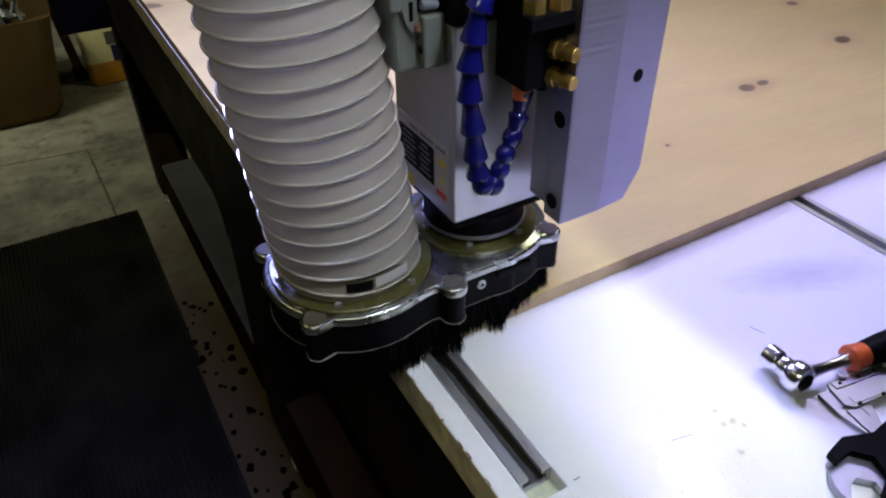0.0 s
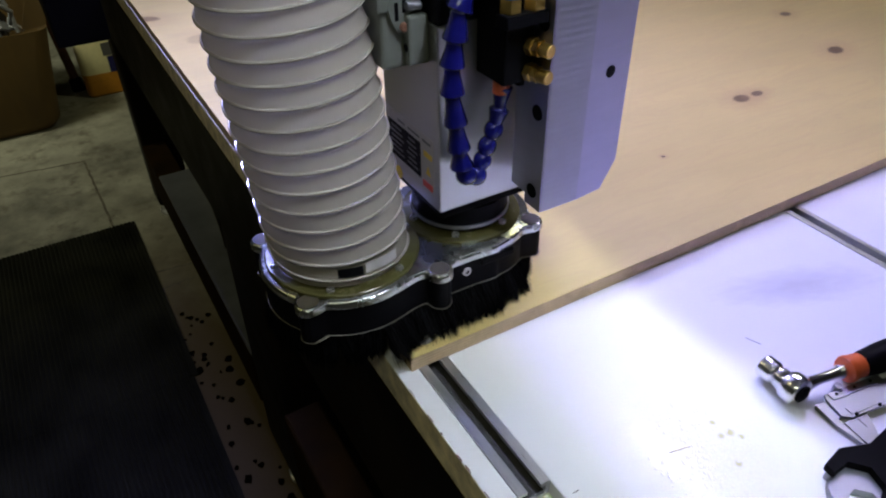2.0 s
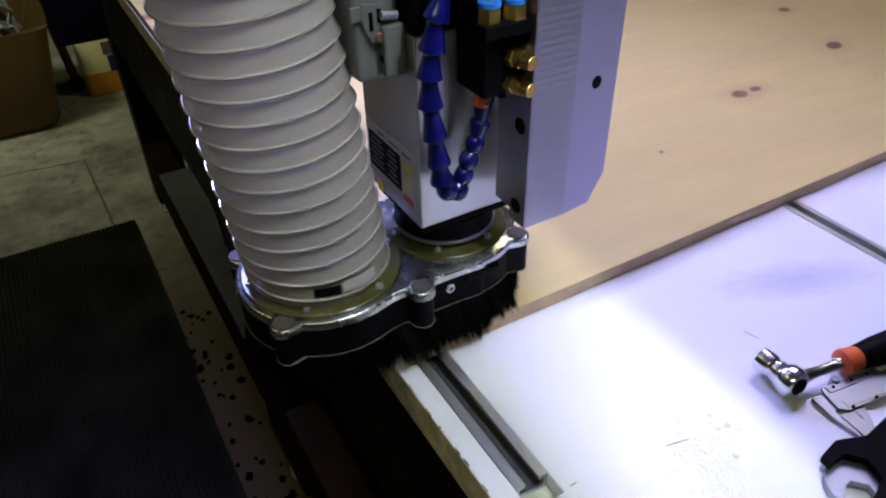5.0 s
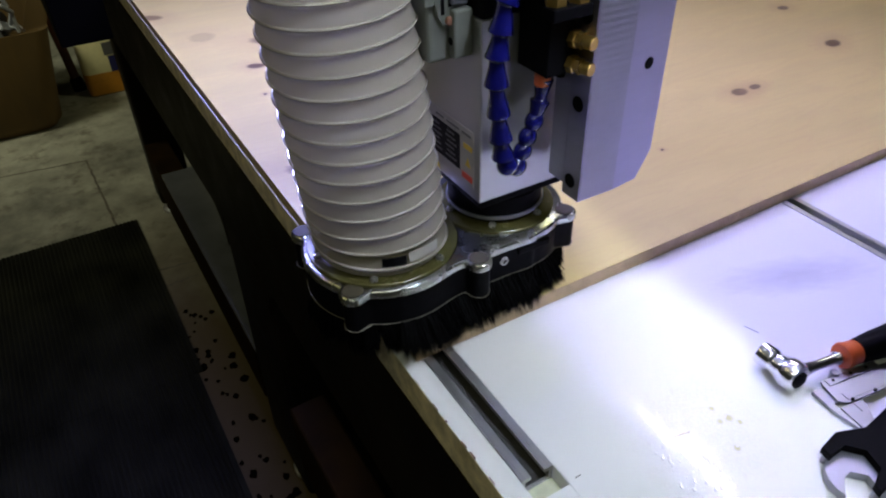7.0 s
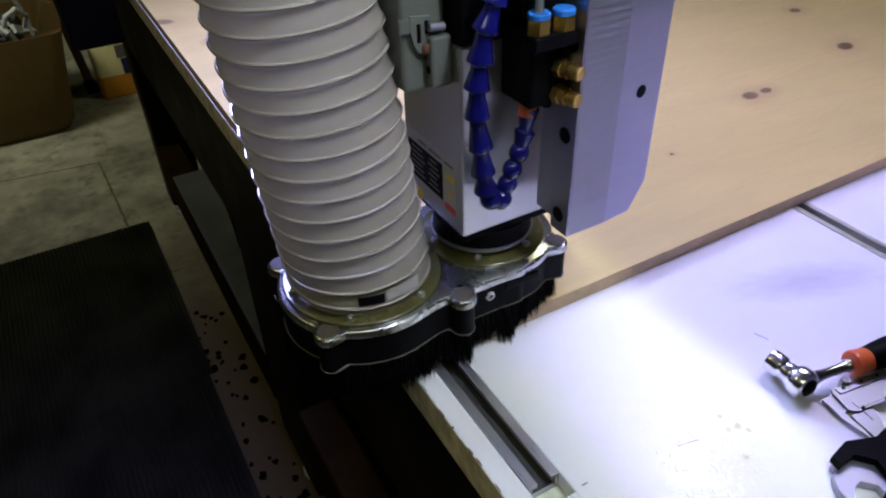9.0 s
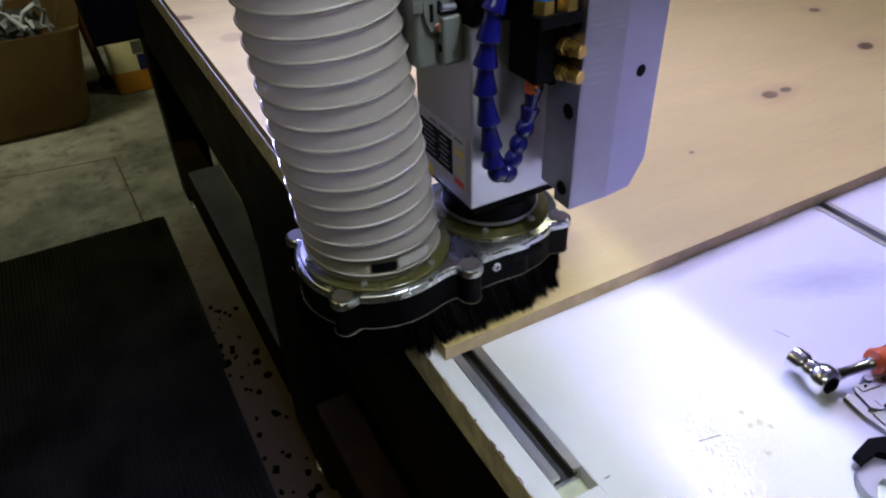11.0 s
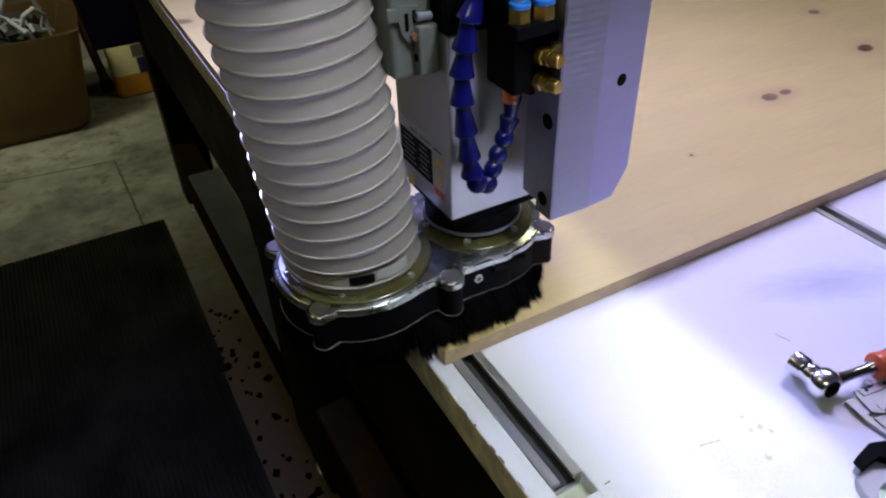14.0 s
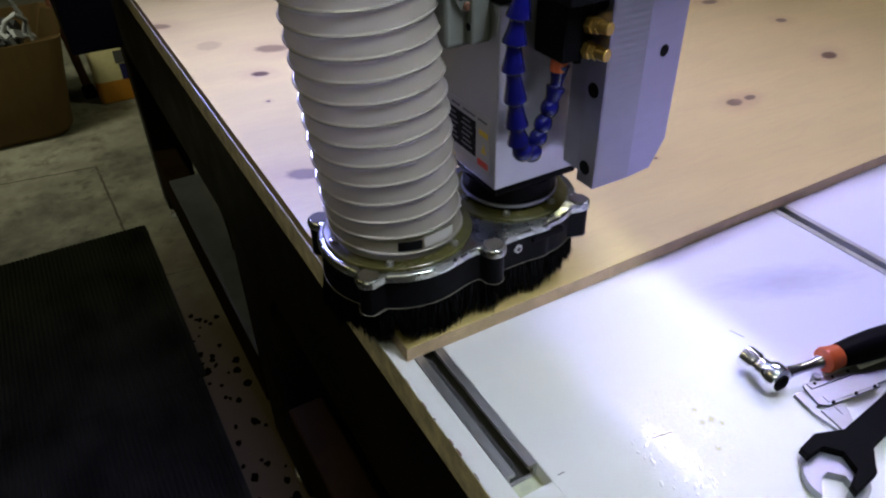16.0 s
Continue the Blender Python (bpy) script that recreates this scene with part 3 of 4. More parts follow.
def brush_skirt():
    """Tufts round the skirt, each with its foot and its outward way."""
    line = [Vector(p) for p in shoe_outline(-0.0045, 520, False)]
    total = sum((line[i] - line[i - 1]).length for i in range(len(line)))
    n, made, rnd = 62, [], random.Random(9)
    lengths = (0.024, 0.028, 0.032, 0.036, 0.039)
    meshes = [[tuft_mesh(7 * i + k, ln) for k in range(2)] for i, ln in enumerate(lengths)]
    step, run, nxt = total / 62, 0.0, 0.0
    for i in range(len(line)):
        a, b = line[i], line[(i + 1) % len(line)]
        while nxt < run + (b - a).length and len(made) < n:
            p, d = a.lerp(b, (nxt - run) / (b - a).length), (b - a).normalized()
            # worn shorter on the side that sweeps the sheet
            worn = 3.9 - 3.7 * min(1.0, max(0.0, (p.x - 0.098) / 0.05))
            size = max(0, min(4, int(worn + rnd.uniform(-0.9, 1.0))))
            ob = new("brush_tuft", meshes[size][len(made) % 2])
            ob.parent = SHOE
            made.append((ob, p, Vector((d.y, -d.x)), lengths[size]))
            nxt += step
        run += (b - a).length
    return made


TUFTS = brush_skirt()

# suction hose: axis from the collar upwards
AX0, AX1 = Vector((-0.0135, 0.0750, 0.062)), Vector((-0.0310, 0.0925, 0.264))


def dust_hose():
    hs = thing("dust_hose", tuple(AX0), "milky ribbed suction hose standing on the dust shoe", "hose", head=True)
    lean = (AX1 - AX0) / (AX1.z - AX0.z)
    n, per = 72, 18
    rings, turns = [], 0.0
    h = -0.0025
    while h < 0.46:
        pitch = 0.01635
        pts, tilt = [], min(1.0, max(0.0, h) / 0.04)
        for i in range(n):
            a = i / n
            ph = (turns + a + 0.809) % 1.0
            # a wire rib; above it the wall slopes in, below it the wall is undercut
            rib = math.exp(-((min(ph, 1 - ph)) / 0.045) ** 2)
            slack = math.sin(math.pi * ph)
            k = ph / 0.70 if ph < 0.70 else (1 - ph) / 0.30
            k = k * k * (3 - 2 * k)
            r = 0.0573 + 0.0011 * rib - 0.0026 * k
            r += 0.0002 * math.sin(5 * a * 6.283 + turns * 1.7) * slack
            c = r * math.cos(2 * math.pi * a)
            pts.append(AX0 + lean * h + Vector((c, r * math.sin(2 * math.pi * a), 0.13 * c * tilt)))
        rings.append(pts)
        h += pitch / per
        turns += 1.0 / per
    part("ribbed_wall", loops(rings, caps=(False, False)), HOSE, hs, smooth=80)
    # the wire rib that winds round the wall
    path, h, turns = [], -0.0025, 0.0
    while h < 0.455:
        pitch = 0.01635
        a = -(turns + 0.809) * 2 * math.pi
        path.append(AX0 + lean * h + Vector((0.0580 * math.cos(a), 0.0580 * math.sin(a), 0.13 * 0.0580 * math.cos(a) * min(1.0, max(0.0, h) / 0.04))))
        h += pitch / 48
        turns += 1 / 48
    part("wire_rib", tube(path, 0.0011, 6), RIB, hs, "glossy clear rib wound round the hose")
    m = pose(CA[0], CA[1], 0)
    part("collar", lathe([(0.0490, 0.0588), (0.0490, 0.090), (0.0475, 0.090), (0.0475, 0.0588), (0.0490, 0.0588)], m, 64, caps=(False, False)), RING, hs, "yellowish inner collar")
    bm = bmesh.new()
    for a0, a1, z0, z1 in ((244, 264, 0.0695, 0.0785),):
        pts = [(CA[0] + 0.0582 * math.cos(radians(a)), CA[1] + 0.0582 * math.sin(radians(a))) for a in range(a0, a1 + 1, 2)]
        loops([[(x, y, z0) for x, y in pts], [(x, y, z1) for x, y in pts]], bm, False, (False, False))
    part("collar_window", bm, BLACK, hs, "dark slot in the collar")
    bm = bmesh.new()
    pts = [(CA[0] + 0.0582 * math.cos(radians(a)), CA[1] + 0.0582 * math.sin(radians(a))) for a in range(266, 298, 2)]
    loops([[(x, y, 0.0705) for x, y in pts], [(x, y, 0.0805) for x, y in pts]], bm, False, (False, False))
    part("collar_tape", bm, STICKER, hs, "white tape on the collar")
    return hs


HOSE_THING = dust_hose()

SX0, SX1, SY0, SY1, SZ0, SZ1 = 0.0587, 0.1533, 0.0290, 0.1220, 0.0940, 0.2490


def spindle():
    sp = thing("spindle_motor", (0.106, 0.0755, SZ0), "square satin metal spindle motor with black cap", "spindle motor", head=True)
    part("motor_body", box(SX0, SX1, SY0, SY1, SZ0, SZ1, 0.0012), BODY, sp, "satin silver square motor body", smooth=0)
    part("nose_plate", box(SX0 + 0.004, SX1 - 0.004, SY0 + 0.004, SY1 - 0.004, 0.0840, SZ0 - 0.0001, 0.002), BLACK_METAL, sp, smooth=0)
    part("nose", lathe([(0.040, 0.0587), (0.040, 0.066), (0.0435, 0.068), (0.0435, 0.0835)], pose(0.106, 0.0755, 0), 48), BLACK_METAL, sp, "black round spindle nose")
    part("nose_ring", lathe([(0.0452, 0.0640), (0.0452, 0.0675), (0.0440, 0.0675), (0.0440, 0.0640), (0.0452, 0.0640)], pose(0.106, 0.0755, 0), 48, caps=(False, False)), STEEL, sp)
    part("cap", box(SX0 - 0.0006, SX1, SY0 - 0.0006, SY1, SZ1 + 0.0001, 0.400, 0.003), BLACK_METAL, sp, "black upper motor cap", smooth=0)
    # printed plates on the side
    x = SX0 - 0.0004
    lb = part("name_plate", box(x, SX0 + 0.0002, 0.0380, 0.1185, 0.1040, 0.1560), STICKER, sp, "pale name plate sticker", smooth=0)
    part("black_field", box(x - 0.0003, x, 0.0590, 0.1160, 0.1130, 0.1460), PLATE_INK, lb, "black field with unreadable print", smooth=0)
    for k in range(6):
        for y0, y1 in ((0.064, 0.082), (0.088, 0.112)):
            z = 0.1175 + k * 0.0047
            part("print_bar", box(x - 0.0005, x - 0.0003, y0 + 0.002 * (k % 3), y1 - 0.0025 * (k % 2), z, z + 0.0018), INK, lb, smooth=0)
    for y0, y1 in ((0.060, 0.080), (0.085, 0.098), (0.042, 0.056)):
        part("print_bar", box(x - 0.0003, x, y0, y1, 0.1495, 0.1515), INK, lb, smooth=0)
    part("yellow_mark", box(x - 0.0003, x, 0.0400, 0.0535, 0.1370, 0.1420), YELLOW, lb, "yellow warning strip", smooth=0)
    tri = [(0.0425, 0.1215), (0.0505, 0.1215), (0.0465, 0.1300)]
    part("warning_triangle", loops([[(x - 0.0003, y, z) for y, z in tri], [(x, y, z) for y, z in tri]]), YELLOW, lb, "small warning triangle", smooth=0)
    part("red_mark", box(x - 0.0003, x, 0.0395, 0.0560, 0.1080, 0.1140), RED, lb, "red strip", smooth=0)
    part("round_mark", lathe([(0.006, 0), (0.006, 0.0004)], Matrix.Translation((x - 0.0002, 0.1000, 0.0985)) @ pose(0, 0, 0, 0, 90), 20), YELLOW, sp, "round yellow sticker")
    return sp


SPINDLE = spindle()


def z_plate():
    zp = thing("z_axis_plate", (0.16, 0.0, 0.104), "thick milled aluminium carriage plate with bolt holes", "carriage plate", head=True)
    x0, xc, x1, yf, yb = 0.1190, 0.1560, 0.1990, -0.0240, 0.0285
    z0, z1 = 0.1040, 0.420
    # plan outline with the canted right half; the lower right corner is cut off
    def plan(z, xr):
        return [(x0, yf, z), (xc, yf, z), (xr, yf + 0.0050 * (xr - xc) / (x1 - xc), z), (xr, yf + 0.020, z), (x0, yf + 0.020, z)]

    part("front_plate", loops([plan(z0, 0.1840), plan(0.1270, x1), plan(z1, x1)]), MILLED, zp, "bright milled front plate with a canted half", smooth=0)
    part("ridged_face", box(x0 + 0.0012, xc, yf - 0.0004, yf + 0.0002, z0 + 0.0012, z1), RIDGED, zp, "cutter-marked strip", smooth=0)
    part("side_block", box(x0 + 0.0006, x0 + 0.030, yf + 0.0202, yb - 0.012, z0 + 0.008, z1, 0.001), MILLED, zp, smooth=0)
    for y, z in ((-0.0122, 0.1186), (-0.0125, 0.1862), (-0.0125, 0.2538)):
        part("bolt_hole", lathe([(0.0062, 0), (0.0062, 0.0004), (0.0050, 0.0004), (0.0050, 0.00035)], Matrix.Translation((x0 - 0.0002, y, z)) @ pose(0, 0, 0, 0, 90), 24), BLACK, zp, "dark counterbored bolt hole")
    for z in (0.2086, 0.3300):
        part("tapped_hole", lathe([(0.0048, 0), (0.0048, 0.0004), (0.004, 0.0005)], Matrix.Translation((0.1780, yf + 0.0026, z)) @ pose(0, 0, 0, 90, 0, 6.6), 22), BLACK, zp, "dark tapped hole")
    return zp


ZPLATE = z_plate()


def side_bolts():
    """Two small screws on the motor's face beside the plate."""
    sb = thing("motor_clamp", (0.140, 0.028, 0.115), "small screw clamp on the motor face", "clamp", head=True)
    for z in (0.1160, 0.1650):
        part("clamp_screw", lathe([(0.0030, 0), (0.0030, 0.0030), (0.0022, 0.0036)], Matrix.Translation((0.1330, SY0 - 0.0001, z)) @ pose(0, 0, 0, 90), 14), ZINC, sb)
        part("clamp_tab", box(0.1365, 0.1480, SY0 - 0.0045, SY0 - 0.0001, z - 0.006, z + 0.006, 0.0012), STEEL, sb, smooth=0)
    return sb


CLAMP = side_bolts()


def valve_block():
    vb = thing("valve_block", (0.105, 0.005, 0.20), "black valve block with brass push-in fittings", "valve", head=True)
    part("block", box(0.0905, 0.1160, -0.0080, 0.0280, 0.2110, 0.2720, 0.0012), BLACK_METAL, vb, smooth=0)
    part("upper_block", box(0.0850, 0.1185, -0.0030, 0.0280, 0.2722, 0.330, 0.0012), BLACK_METAL, vb, smooth=0)
    for z in (0.2380, 0.2190):
        a = Vector((0.1110, -0.0082, z))
        f = part("brass_fitting", lathe([(0.0068, 0), (0.0068, 0.005), (0.0058, 0.0056), (0.0058, 0.009), (0.0062, 0.0092), (0.0062, 0.0105)], along(a, a + Vector((0.25, -1, 0))), 6), BRASS, vb, "hexagonal brass fitting")
        part("fitting_end", lathe([(0.0046, 0), (0.0050, 0.0005), (0.0050, 0.0080), (0.0044, 0.0088)], along(a + Vector((0.0026, -0.0104, 0)), a + Vector((0.26, -1.04, 0))), 18), BRASS, f)
    for x, y in ((0.0905, -0.012), (0.1085, -0.014)):
        f = part("brass_fitting", lathe([(0.0078, 0.2660), (0.0078, 0.2740), (0.0070, 0.2750)], pose(x, y, 0), 6), BRASS, vb, "upright brass fitting")
        part("release_collar", lathe([(0.0058, 0.2750), (0.0074, 0.2756), (0.0074, 0.2786), (0.0062, 0.2796)], pose(x, y, 0), 18), BLUE_COLLAR, f, "blue release collar")
    part("fitting_base", box(0.0820, 0.1158, -0.0220, -0.0081, 0.2570, 0.2659, 0.001), BLACK_METAL, vb, smooth=0)
    part("air_tube", tube([(0.0905, -0.012, 0.2797), (0.0905, -0.012, 0.31), (0.088, -0.010, 0.34)], 0.0030), GREY_BOX, vb, "thin grey air tube")
    part("orange_nipple", lathe([(0.0065, 0.1995), (0.0065, 0.2109)], pose(0.1000, 0.0080, 0), 20), ORANGE, vb, "orange nipple")
    part("set_screw", lathe([(0.0035, 0.2050), (0.0035, 0.2109)], pose(0.1120, 0.0020, 0), 12), BLACK, vb)
    return vb


VALVE = valve_block()


def coolant_hose():
    ch = thing("coolant_hose", (0.075, 0.008, 0.14), "blue segmented coolant hose bent into a loop", "coolant hose", head=True)
    y = 0.0085
    path = [(0.0820, 0.3130), (0.0763, 0.2970), (0.0706, 0.2828), (0.0638, 0.2664), (0.0605, 0.2466), (0.0581, 0.2286), (0.0582, 0.2081), (0.0612, 0.1839), (0.0638, 0.1621), (0.0665, 0.1467), (0.0710, 0.1380),
            (0.0796, 0.1350), (0.0852, 0.1461), (0.0893, 0.1574), (0.0947, 0.1699), (0.0993, 0.1860), (0.1016, 0.2038)]
    for i in range(len(path) - 1):
        a, b = Vector((path[i][0], y, path[i][1])), Vector((path[i + 1][0], y, path[i + 1][1]))
        h = (b - a).length
        s = 1.0 if i < 11 else 0.84
        prof = [(0.0050, -0.002), (0.0058, 0.0), (0.0060, h * 0.26), (0.0070, h * 0.50), (0.0084, h * 0.80), (0.0091, h * 0.92), (0.0091, h * 0.99), (0.0085, h * 1.01), (0.0070, h * 1.02), (0.0064, h * 1.08), (0.0050, h * 1.14)]
        if h < 0.0145:
            # the tight bend shows the round sockets only
            prof = [(0.0086 * math.sin(radians(k)) + 0.0002, h - 0.0086 * math.cos(radians(k))) for k in range(10, 171, 16)]
        part("bead", lathe([(r * s, z) for r, z in prof], along(a, b), 22), BLUE, ch)
    return ch


COOLANT = coolant_hose()


def cable_connector():
    cc = thing("cable_connector", (0.045, 0.07, 0.20), "grey die-cast industrial cable connector on the motor side", "connector", head=True)
    part("shell", box(0.0250, 0.0584, 0.0490, 0.1050, 0.2165, 0.330, 0.004, 3), GREY_BOX, cc, smooth=0)
    part("foot", box(0.0420, 0.0585, 0.0400, 0.0488, 0.2200, 0.256, 0.002), GREY_BOX, cc, smooth=0)
    hasp = [(0.0304, 0.2710), (0.0459, 0.2690), (0.0481, 0.2613), (0.0467, 0.2480), (0.0440, 0.2440), (0.0400, 0.2430), (0.0361, 0.2451), (0.0322, 0.2520), (0.0299, 0.2610)]
    lv = part("lever", loops([[(x, 0.0489, z) for x, z in hasp], [(x, 0.0455, z) for x, z in hasp]]), GREY_BOX, cc, "curved locking lever", smooth=30)
    part("lever_pivot", lathe([(0.0034, 0), (0.0034, 0.0022), (0.0024, 0.0030)], Matrix.Translation((0.0410, 0.0454, 0.2482)) @ pose(0, 0, 0, 90), 16), LEVER_RIVET, lv, "reddish rivet")
    for x0, z0, z1 in ((0.0345, 0.2530, 0.2655), (0.0405, 0.2580, 0.2670)):
        part("lever_slot", box(x0, x0 + 0.0028, 0.0450, 0.0454, z0, z1), BLACK, lv, smooth=0)
    part("lever_pin", rod((0.0420, 0.0430, 0.2630), (0.0540, 0.0430, 0.2615), 0.0030, 12), STEEL, lv)
    part("lever_ear", box(0.0220, 0.0310, 0.0462, 0.0489, 0.2600, 0.2700, 0.0010), GREY_BOX, lv, smooth=0)
    part("foot_screw", lathe([(0.0030, 0), (0.0030, 0.0006)], Matrix.Translation((0.0414, 0.0445, 0.2330)) @ pose(0, 0, 0, 0, 90), 14), BLACK, cc)
    return cc


CONNECTOR = cable_connector()


# ---- work lights that ride on the carriage, above the view ----
def glow(name, color, strength):
    m = bpy.data.materials.new(name)
    m.use_nodes = True
    nt = m.node_tree
    e = nt.nodes.new("ShaderNodeEmission")
    e.inputs["Color"].default_value, e.inputs["Strength"].default_value = (*color, 1), strength
    nt.links.new(e.outputs[0], nt.nodes["Material Output"].inputs[0])
    return m


WHITE_LED = glow("white_led_strip", (0.98, 0.98, 1.02), 790)
VIOLET_LED = glow("violet_led_strip", (0.63, 0.52, 1.0), 360)


def work_light(x, y0, y1, z, shade_x, drop, wide, led, label):
    """A thin strip along y under an added black hood, whose deep shade on one side cuts off its light, on an arm of the
    carriage plate.
    """
    def put(name, bm, material, parent, lab=""):
        bmesh.ops.transform(bm, matrix=HEAD.inverted(), verts=bm.verts)
        return part(name, bm, material, parent, lab, smooth=0)

    # hood, shade and arms are unseen, added to shape the light on the bed
    lo, hi = min(x - 0.02, shade_x), max(x + 0.02, shade_x)
    hood = put("added_light_hood", box(lo, hi, y0 - 0.12, y1 + 0.12, z + 0.003, z + 0.007, 0.0006), BLACK_METAL, ZPLATE, label)
    side = 0.003 if shade_x > x else -0.003
    put("shade", box(min(shade_x, shade_x + side), max(shade_x, shade_x + side), y0 - 0.12, y1 + 0.12, z - drop, z + 0.0028), BLACK_METAL, hood)
    put("led_strip", box(x - wide / 2, x + wide / 2, y0, y1, z, z + 0.0028), led, hood, "glowing strip")
    put("added_light_arm", box(0.135, 0.155, -0.034, -0.022, 0.4207, z + 0.0190, 0.001), BLACK_METAL, ZPLATE)
    put("added_light_arm", box(min(x, 0.135), max(x, 0.155), -0.034, -0.022, z + 0.0072, z + 0.0188, 0.001), BLACK_METAL, ZPLATE)


work_light(0.150, -0.50, -0.20, 0.80, 0.162, 0.14, 0.006, WHITE_LED, "added unseen black hood that cuts off a white work light")
work_light(0.600, 0.0, 0.25, 0.72, 0.379, 0.30, 0.020, VIOLET_LED, "added unseen black hood that cuts off a violet work light")


# ---- tools on the bed ----
def ratchet():
    rt = thing("ratchet_wrench", (0.25, -0.185, 0.0), "chrome ratchet with socket and orange-black grip", "ratchet")
    z, hx, hy = 0.0130, 0.2372, -0.1815
    at = Matrix.Translation((hx, hy, z))
    part("head", lathe([(0.008, 0), (0.0115, 0.0012), (0.0126, 0.004), (0.0126, 0.0105), (0.0110, 0.0135), (0.0075, 0.0140)], at @ pose(0, 0, 0, -90), 32), CHROME, rt)
    part("selector", lathe([(0.0072, 0), (0.0072, 0.0014), (0.003, 0.0034)], at @ Matrix.Translation((0, -0.0001, 0)) @ pose(0, 0, 0, 90), 18), BLACK_METAL, rt, "dark selector disc")
    s = lathe([(0.0060, 0), (0.0080, 0.0006), (0.0086, 0.0020), (0.0086, 0.0055), (0.0076, 0.0066), (0.0076, 0.0078), (0.0092, 0.0096), (0.0096, 0.0106), (0.0096, 0.0205), (0.0090, 0.0213), (0.0072, 0.0213), (0.0068, 0.0140)], at @ Matrix.Translation((0, 0.0141, 0)) @ pose(0, 0, 0, -90), 32)
    part("socket", s, CHROME, rt, "polished chrome socket")
    d = Vector((math.cos(radians(-10)), math.sin(radians(-10)), 0.02)).normalized()
    a = Vector((hx, hy + 0.007, z)) + d * 0.0112
    part("shank", lathe([(0.0062, 0), (0.0048, 0.006), (0.0040, 0.014), (0.0042, 0.028), (0.0050, 0.0345)], along(a, a + d), 20), CHROME, rt)
    part("shank_knuckle", lathe([(0.0040, 0), (0.0058, 0.0022), (0.0058, 0.0050), (0.0042, 0.0070)], along(a + d * 0.0300, a + d), 18), CHROME, rt)
    g0 = a + d * 0.0372
    g = part("grip", lathe([(0.0070, 0.0142), (0.0098, 0.0150), (0.0116, 0.032), (0.0126, 0.055), (0.0118, 0.085), (0.0098, 0.105), (0.006, 0.110)], along(g0, g0 + d), 24), BLACK, rt, "black moulded grip")
    part("orange_collar", lathe([(0.0058, 0.0), (0.0102, 0.0004), (0.0110, 0.0026), (0.0100, 0.0070), (0.0098, 0.0141)], along(g0, g0 + d), 24), ORANGE, g, "orange grip collar")


ratchet()


def caliper():
    cl = thing("vernier_caliper", (0.30, -0.20, 0.0), "satin steel vernier caliper lying on the bed", "caliper")
    m = pose(0.2500, -0.1990, 0.0, 0, 0, -8)

    def slab(pts, z0, z1):
        return prism([tuple((m @ Vector((x, y, 0))).xy) for x, y in pts], z0, z1)

    part("beam", slab([(-0.006, -0.008), (0.16, -0.008), (0.16, 0.008), (-0.006, 0.008)], 0.0005, 0.0040), STEEL, cl, smooth=0)
    part("fixed_jaw", slab([(-0.006, 0.008), (0.0, 0.008), (0.0, -0.030), (-0.0012, -0.034), (-0.006, -0.012)], 0.0006, 0.0038), STEEL, cl, smooth=0)
    part("slider", slab([(0.008, -0.0125), (0.060, -0.0125), (0.060, 0.0120), (0.006, 0.0120), (0.004, 0.008), (0.002, -0.008)], 0.0041, 0.0062), STEEL, cl, smooth=0)
    part("sliding_jaw", slab([(0.0005, -0.0128), (0.022, -0.0128), (0.020, -0.020), (0.009, -0.040), (0.002, -0.042), (0.0005, -0.030)], 0.0006, 0.0046), STEEL, cl, smooth=0)
    part("vernier_strip", slab([(0.010, -0.0105), (0.058, -0.0105), (0.058, -0.0040), (0.010, -0.0040)], 0.0063, 0.0068), STEEL, cl, smooth=0)
    part("upper_strip", slab([(0.008, 0.0050), (0.052, 0.0050), (0.052, 0.0112), (0.008, 0.0112)], 0.0063, 0.0072), STEEL, cl, smooth=0)
    for x, y in ((0.013, -0.0115), (0.036, -0.0115), (0.055, -0.0115), (0.014, 0.0085), (0.032, 0.0085), (0.048, 0.0085)):
        p = m @ Vector((x, y, 0))
        part("screw", lathe([(0.0012, 0.0062), (0.0012, 0.0079)], pose(p.x, p.y, 0), 10), BLACK, cl)
    p = m @ Vector((0.020, 0.013, 0))
    part("thumb_screw", lathe([(0.0035, 0.001), (0.0035, 0.009), (0.003, 0.0098)], pose(p.x, p.y, 0), 16), STEEL, cl)
    part("scale_mark", slab([(0.012, -0.014), (0.0126, -0.014), (0.0126, -0.022), (0.012, -0.022)], 0.00465, 0.0048), BLACK, cl, smooth=0)


caliper()


def pin_spanner():
    sp = thing("fork_spanner", (0.235, -0.25, 0.0), "black steel fork spanner lying on other tools", "spanner")
    out = [(0.1962, -0.2307), (0.2166, -0.2271), (0.2376, -0.2366), (0.3600, -0.2214), (0.3600, -0.2406), (0.2419, -0.2549), (0.2244, -0.2710),
           (0.1975, -0.2742), (0.1999, -0.2675), (0.2160, -0.2629), (0.2212, -0.2483), (0.2116, -0.2369), (0.1951, -0.2390)]
    bm = prism(out, 0.0082, 0.0145)
    bmesh.ops.bevel(bm, geom=list(bm.edges), offset=0.0008, segments=1, affect="EDGES")
    part("fork", bm, BLACK_METAL, sp, smooth=0)
    for x, y in ((0.2000, -0.2345), (0.2030, -0.2702)):
        part("pin", lathe([(0.0028, 0.0002), (0.0028, 0.0081)], pose(x, y, 0), 12), STEEL, sp)


pin_spanner()


